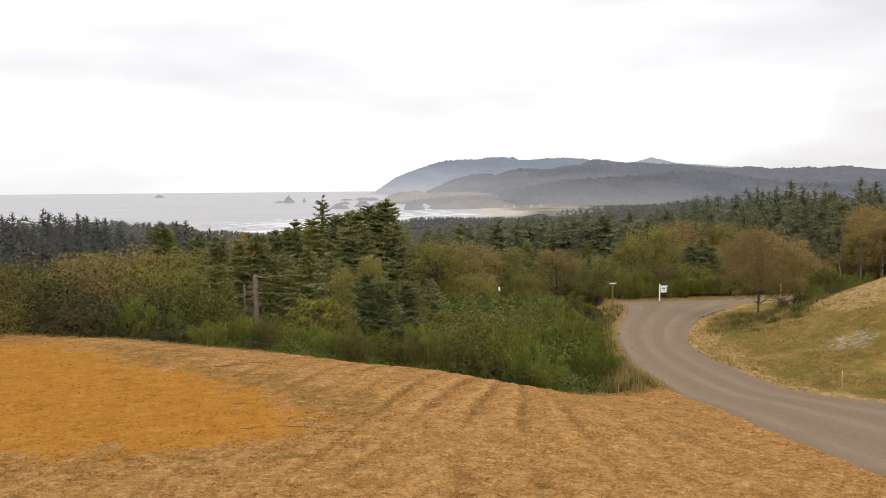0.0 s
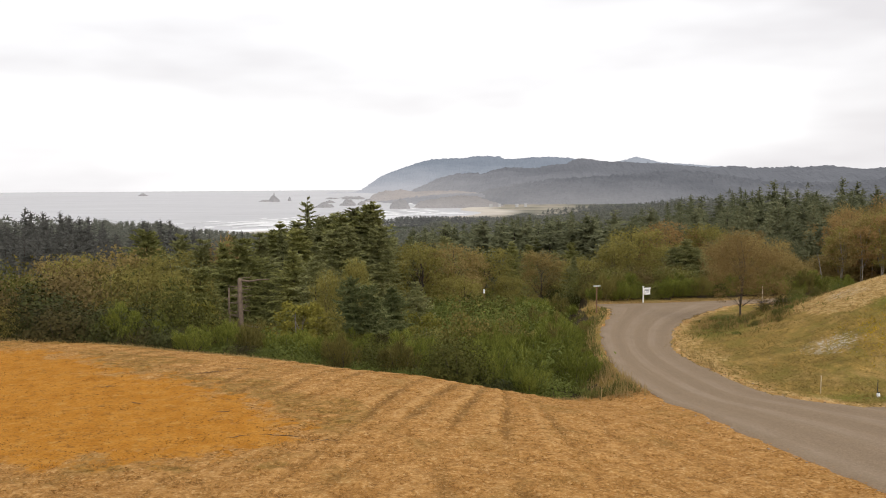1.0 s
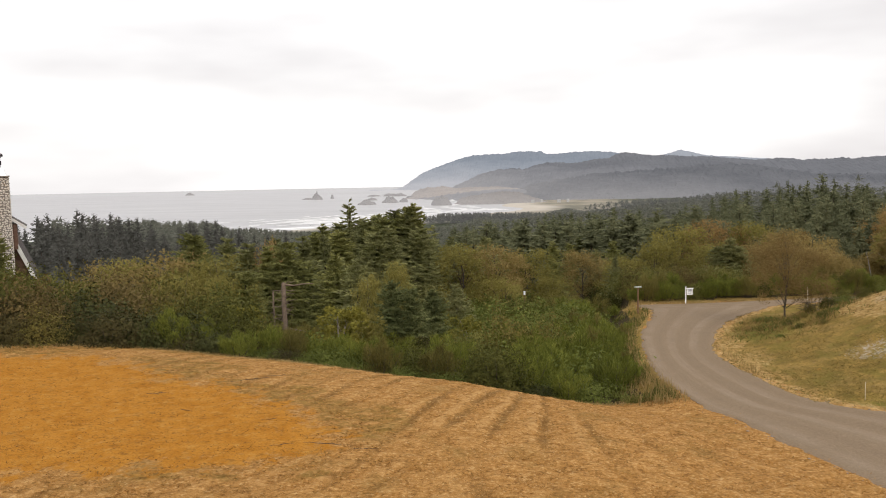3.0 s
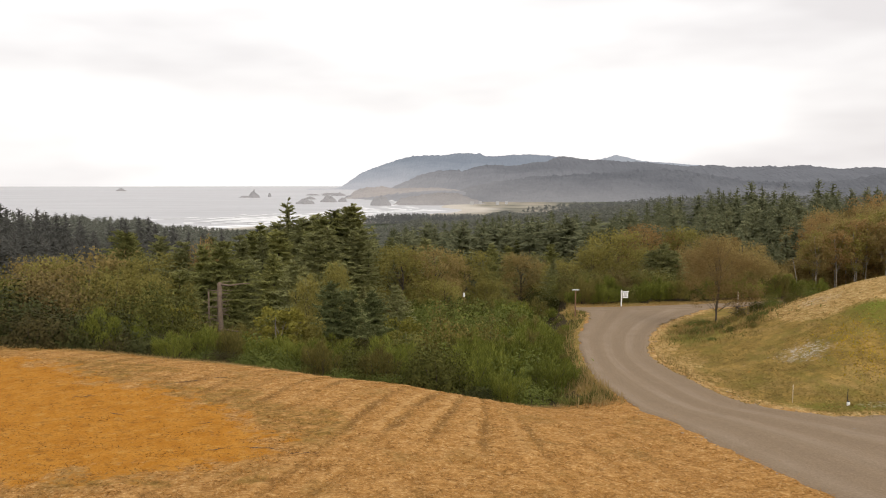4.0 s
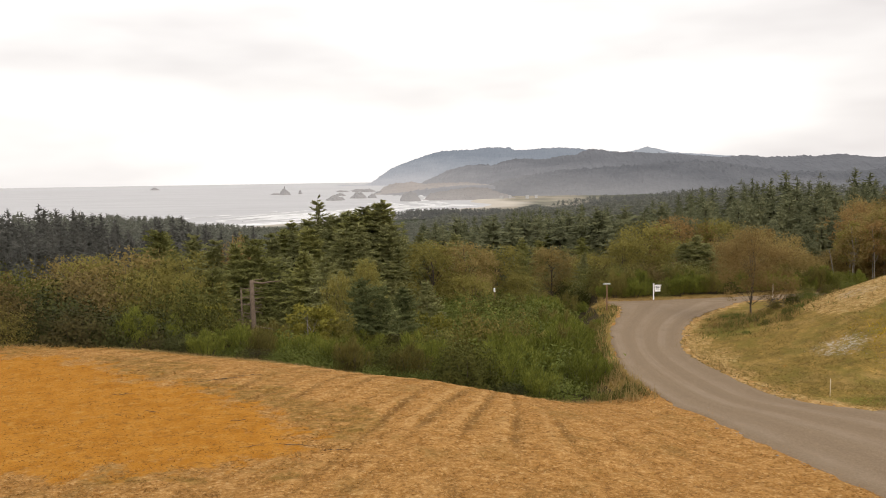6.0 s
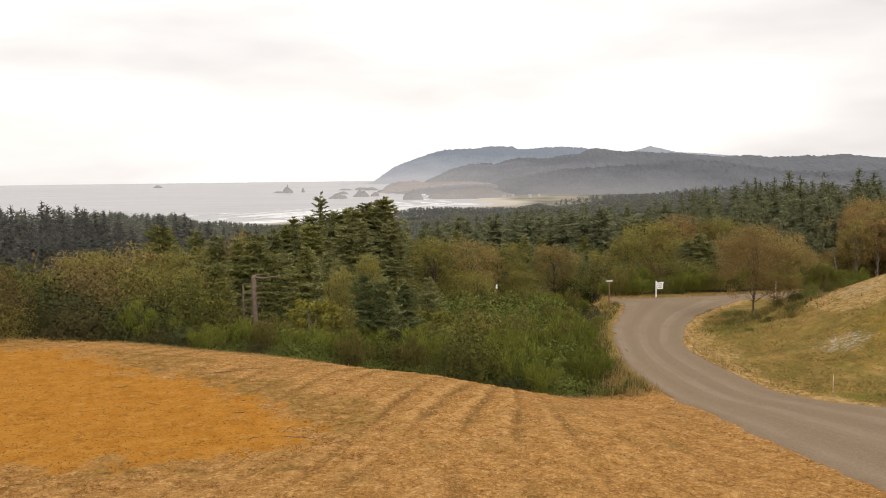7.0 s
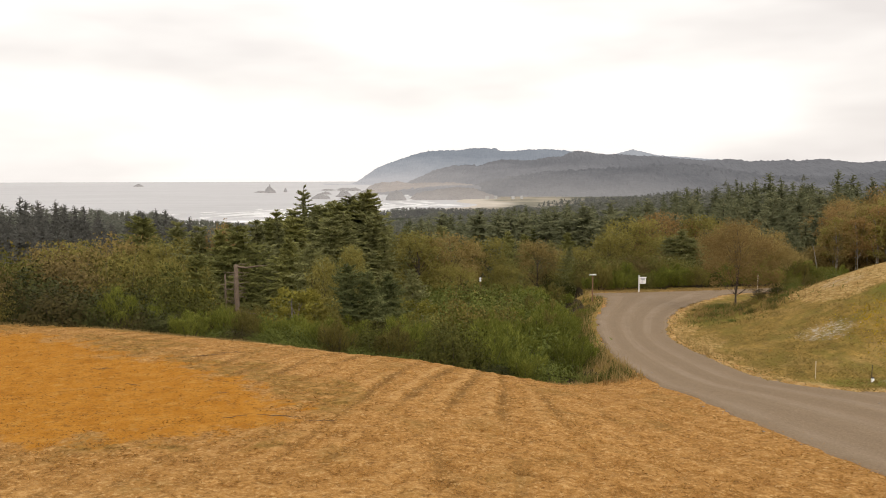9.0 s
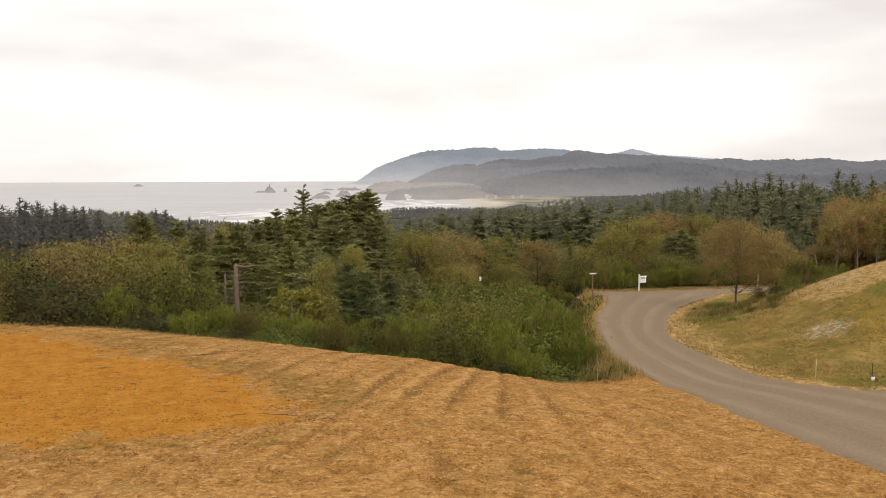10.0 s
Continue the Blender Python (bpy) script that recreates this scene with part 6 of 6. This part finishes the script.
# ---------------------------------------------------------------- grass, stones and litter
def blades(name, x, y, length, wide, lie, material, label, category, seed):
    """Single blades and straws on the ground; lie: how flat they lie, 0 upright to 1 flat."""
    rng = np.random.default_rng(seed)
    n = len(x)
    a = rng.uniform(0, 2 * math.pi, n)
    up = np.clip(rng.normal(1 - lie, 0.2, n), 0.05, 1)
    d = unit(np.stack([np.cos(a) * (1.05 - up), np.sin(a) * (1.05 - up), up], 1))
    ln = length * rng.uniform(0.5, 1.4, n)
    c = np.stack([x, y, height(x, y)], 1) + d * (ln * 0.8)[:, None]
    w = unit(np.cross(d, rng.normal(0, 1, (n, 3)))) * (wide * rng.uniform(0.6, 1.4, n))[:, None]
    v, f = cards(c, d * ln[:, None], w)
    return tagged(held(name, mesh_from(name, v, f, material)), label, category, kind="stuff")


def scatter(n, x0, x1, y0, y1, seed):
    rng = np.random.default_rng(seed)
    y = 1 / rng.uniform(1 / y1, 1 / y0, n)
    return rng.uniform(x0, x1, n), y, rng


def ground_cover():
    soil_l, soil_r = ((-60, 42), (-25, 44.0), (-21, 41.6), (-18, 39.0), (-13.5, 36.8), (-9, 32.6), (-6.6, 29.6)), ((-60, 24), (-25, 24.6), (-18, 24.8), (-14.5, 25.2), (-11.5, 25.8), (-8.6, 26.5), (-7.4, 27.6))
    x, y, rng = scatter(250000, -32, 16, 22, 53, 61)
    d = road_distance(x, y)
    soil = inside_distance(x, y, soil_l, soil_r)
    keep = (np.abs(x) < 0.72 * y) & (beyond_edge(x, y) < 0.2) & (d > rng.uniform(-0.9, 0.2, len(x))) & (soil > rng.uniform(-1.0, 1.2, len(x))) & (rng.uniform(0, 1, len(x)) < 0.55 - 0.45 * furrow(x, y) + 0.45 * wave(x * 0.5, y * 1.6, 0.9, 0.6))
    keep &= (x < 12.5) | (y < 36)
    blades("mown_straw", x[keep], y[keep], 0.055, 0.010, 0.92, STRAW, "loose dry mown straw lying in rows", "straw", 62)
    x, y, rng = scatter(26000, -32, 4, 22, 53, 63)
    soil = inside_distance(x, y, soil_l, soil_r)
    keep = (np.abs(soil - 0.5 + 1.2 * wave(x, y, 2.2, 0.4)) < 1.1) & (beyond_edge(x, y) < 0)
    blades("weed_fringe", x[keep], y[keep], 0.055, 0.020, 0.9, OLD_HAY, "low weedy grass round the bare soil", "weeds", 64)
    x, y, rng = scatter(34000, -32, -4, 24, 47, 65)
    keep = (inside_distance(x, y, soil_l, soil_r) < rng.uniform(-0.5, 1.0, len(x))) & (rng.uniform(0, 1, len(x)) < 0.24 + 2.0 * np.maximum(wave(x * 0.5, y * 1.5, 0.8, 7.0), 0) ** 2)
    blades("soil_litter", x[keep], y[keep], 0.040, 0.016, 0.95, SOIL_TWIG, "dark twigs and clods on orange soil", "litter", 66)
    x, y, rng = scatter(150000, -32, 16, 22, 53, 75)
    row = furrow(x, y)
    keep = (np.abs(x) < 0.72 * y) & (beyond_edge(x, y) < 0.2) & (road_distance(x, y) > 0.3) & (inside_distance(x, y, soil_l, soil_r) > 0.4) & ((x < 12.5) | (y < 36))
    keep &= rng.uniform(0, 1, len(x)) < 0.08 + 0.5 * row + 0.9 * np.maximum(wave(x * 0.6, y * 1.4, 0.7, 9.0), 0) ** 2
    blades("hay_clumps", x[keep], y[keep], 0.06, 0.014, 0.92, OLD_HAY, "brown weathered hay clumps along the mown rows", "hay", 76)
    # rough grass on the knoll
    x, y, rng = scatter(130000, 12.5, 46, 36, 92, 67)
    d = road_distance(x, y)
    keep = (d > rng.uniform(-0.55, 0.15, len(x))) & (x < 0.68 * y) & (rng.uniform(0, 1, len(x)) < 0.55 + 0.6 * wave(x, y, 1.6, 0.3)) & (np.hypot((x - 21.4) / 1.6, (y - 48.6) / 1.8) > rng.uniform(0.5, 1.1, len(x))) & ((y < 54) | (x < 23) | (rng.uniform(0, 1, len(x)) < 0.2))
    blades("rough_grass", x[keep], y[keep], 0.085, 0.020, 0.74, GREEN_GRASS, "rough green and straw grass on the bank", "grass", 68)
    # tangled weeds about the small tree on the bank
    x, y, rng = scatter(26000, 16.0, 27.5, 56, 73, 91)
    near = np.exp(-(((x - 21.5) / 4.0) ** 2 + ((y - 66) / 5.0) ** 2))
    keep = (road_distance(x, y) > 1.2) & (rng.uniform(0, 1, len(x)) < near * (0.45 + 0.9 * wave(x, y, 1.3, 0.8)))
    half = rng.uniform(0, 1, len(x)) < 0.55 + 0.5 * wave(x, y, 2.1, 3.0)
    blades("bank_weeds", x[keep & half], y[keep & half], 0.17, 0.030, 0.45, HEDGE_OLIVE, "tangled green weeds on the bank", "weeds", 92)
    blades("dry_bank_weeds", x[keep & ~half], y[keep & ~half], 0.19, 0.026, 0.40, RUSSET, "dry brown weeds on the bank", "weeds", 93)
    # dry grass below the broom across the lane
    x = 12.5 + 25 * np.random.default_rng(94).uniform(0, 1, 5200)
    y = np.interp(x, [q[0] for q in LANE_R], [q[1] for q in LANE_R]) + np.random.default_rng(95).uniform(0.1, 1.9, 5200)
    blades("lane_grass", x, y, 0.085, 0.022, 0.6, TALL_GRASS, "dry grass under the broom hedge", "grass", 96)
    # tall dry grass by the lane and under the bushes
    x, y, rng = scatter(38000, 5, 17, 38, 90, 69)
    d = road_distance(x, y)
    keep = (d > 0.25) & (d < 2.6) & (beyond_edge(x, y) > -1.5) & (x < 14.5) & (rng.uniform(0, 1, len(x)) < (0.75 - d * 0.22 + 0.25 * wave(x, y, 0.9, 1.0)) * np.where(y > 50, 0.45, 1.0))
    blades("tall_grass", x[keep], y[keep], 0.30, 0.018, 0.25, TALL_GRASS, "tall dry grass along the lane", "grass", 70)
    x, y, rng = scatter(60000, 5, 15, 40, 84, 97)
    d = road_distance(x, y)
    keep = (d > 0.5) & (d < 3.0) & (beyond_edge(x, y) > -0.6) & (x < 13.5) & (rng.uniform(0, 1, len(x)) < 0.35 + 0.6 * wave(x, y, 1.1, 2.2))
    blades("verge_weeds", x[keep], y[keep], 0.20, 0.034, 0.45, HEDGE_OLIVE, "leafy weeds between the lane and the bushes", "weeds", 98)
    n = 9000
    rng = np.random.default_rng(71)
    e = np.array(FIELD_EDGE, dtype=float)
    x = rng.uniform(-40, 8, n)
    y = np.interp(x, e[:, 0], e[:, 1]) + rng.normal(0.1, 0.5, n)
    blades("edge_grass", x, y, 0.10, 0.014, 0.5, TALL_GRASS, "uncut dry grass at the field edge", "grass", 72)
    x = rng.normal(24.6, 1.7, 1500)
    y = rng.normal(47.2, 2.3, 1500)
    near = np.hypot((x - 24.6) / 1.7, (y - 47.2) / 2.3) < 2.2
    x, y = x[near], y[near]
    blades("yellow_flowers", x, y, 0.05, 0.030, 0.4, TANSY, "patch of yellow ragwort flowers in the grass", "flowers", 73)


def stones():
    rng = np.random.default_rng(81)
    shapes = []
    for k in range(4):
        bm = bmesh.new()
        bmesh.ops.create_icosphere(bm, subdivisions=1, radius=1.0)
        for v in bm.verts:
            v.co *= 1 + 0.35 * noise.noise(v.co * 1.5 + Vector((k * 5.3, 1, 0)))
            v.co.z *= 0.35
        bm.verts.ensure_lookup_table()
        shapes.append((np.array([v.co[:] for v in bm.verts]), np.array([[v.index for v in f.verts] for f in bm.faces])))
        bm.free()

    def heap(name, spots, material, label, category):
        vs, fs, n = [], [], 0
        for x, y, r in spots:
            v, f = shapes[int(rng.integers(4))]
            vs.append(v * r * rng.uniform(0.7, 1.3, 3) + np.array((x, y, ground_z(x, y) + 0.2 * r)))
            fs.append(f + n)
            n += len(v)
        tagged(held(name, mesh_from(name, np.concatenate(vs), np.concatenate(fs), material)), label, category, kind="stuff")

    heap("gravel_spill", [(21.4 + rng.normal(0, 0.8), 48.6 + rng.normal(0, 0.9), rng.uniform(0.025, 0.055)) for k in range(120)], CHALK, "spill of pale stones on the grassy bank", "stones")
    edge = []
    px, py = rng.uniform(8, 30, 9000), rng.uniform(24, 90, 9000)
    d = road_distance(px, py)
    keep = (d > -0.7) & (d < rng.uniform(0.0, 0.9, 9000)) | (rng.uniform(0, 1, 9000) < 0.05) & (d < 0)
    for x, y in zip(px[keep], py[keep]):
        edge.append((x, y, 0.016 + 0.05 * rng.uniform() ** 3))
    heap("road_pebbles", edge, PEBBLE, "loose pebbles along the gravel lane", "stones")


def fallen_stem(x, y, length, turn, seed):
    """A dry dark stem lying on the bare soil."""
    rng = np.random.default_rng(seed)
    a = math.radians(turn)
    path = []
    for t in np.linspace(-0.5, 0.5, 7):
        px, py = x + math.cos(a) * length * t + rng.normal(0, 0.03), y + math.sin(a) * length * t + rng.normal(0, 0.05)
        path.append((px, py, ground_z(px, py) + 0.025 + 0.015 * rng.uniform(), 0.018 * (0.75 - abs(t))))
    v, f = tubes([path], 5)
    return tagged(held("fallen_stem", mesh_from("fallen_stem", v, f, BARK, True)), "thin dark dry stem lying on orange soil", "stem", "stems on the soil")


for k, (fx, fy, length, turn) in enumerate(((-7.2, 28.8, 1.7, -8), (-8.8, 28.6, 0.9, 14), (-13.2, 38.4, 2.3, 32), (-12.1, 39.4, 1.2, 20), (-10.2, 31.6, 0.7, 5), (-14.5, 33.0, 0.8, -20), (-17.0, 35.5, 1.0, 12), (-5.6, 28.2, 1.0, -4))):
    fallen_stem(fx, fy, length, turn, 300 + k)
ground_cover()
stones()
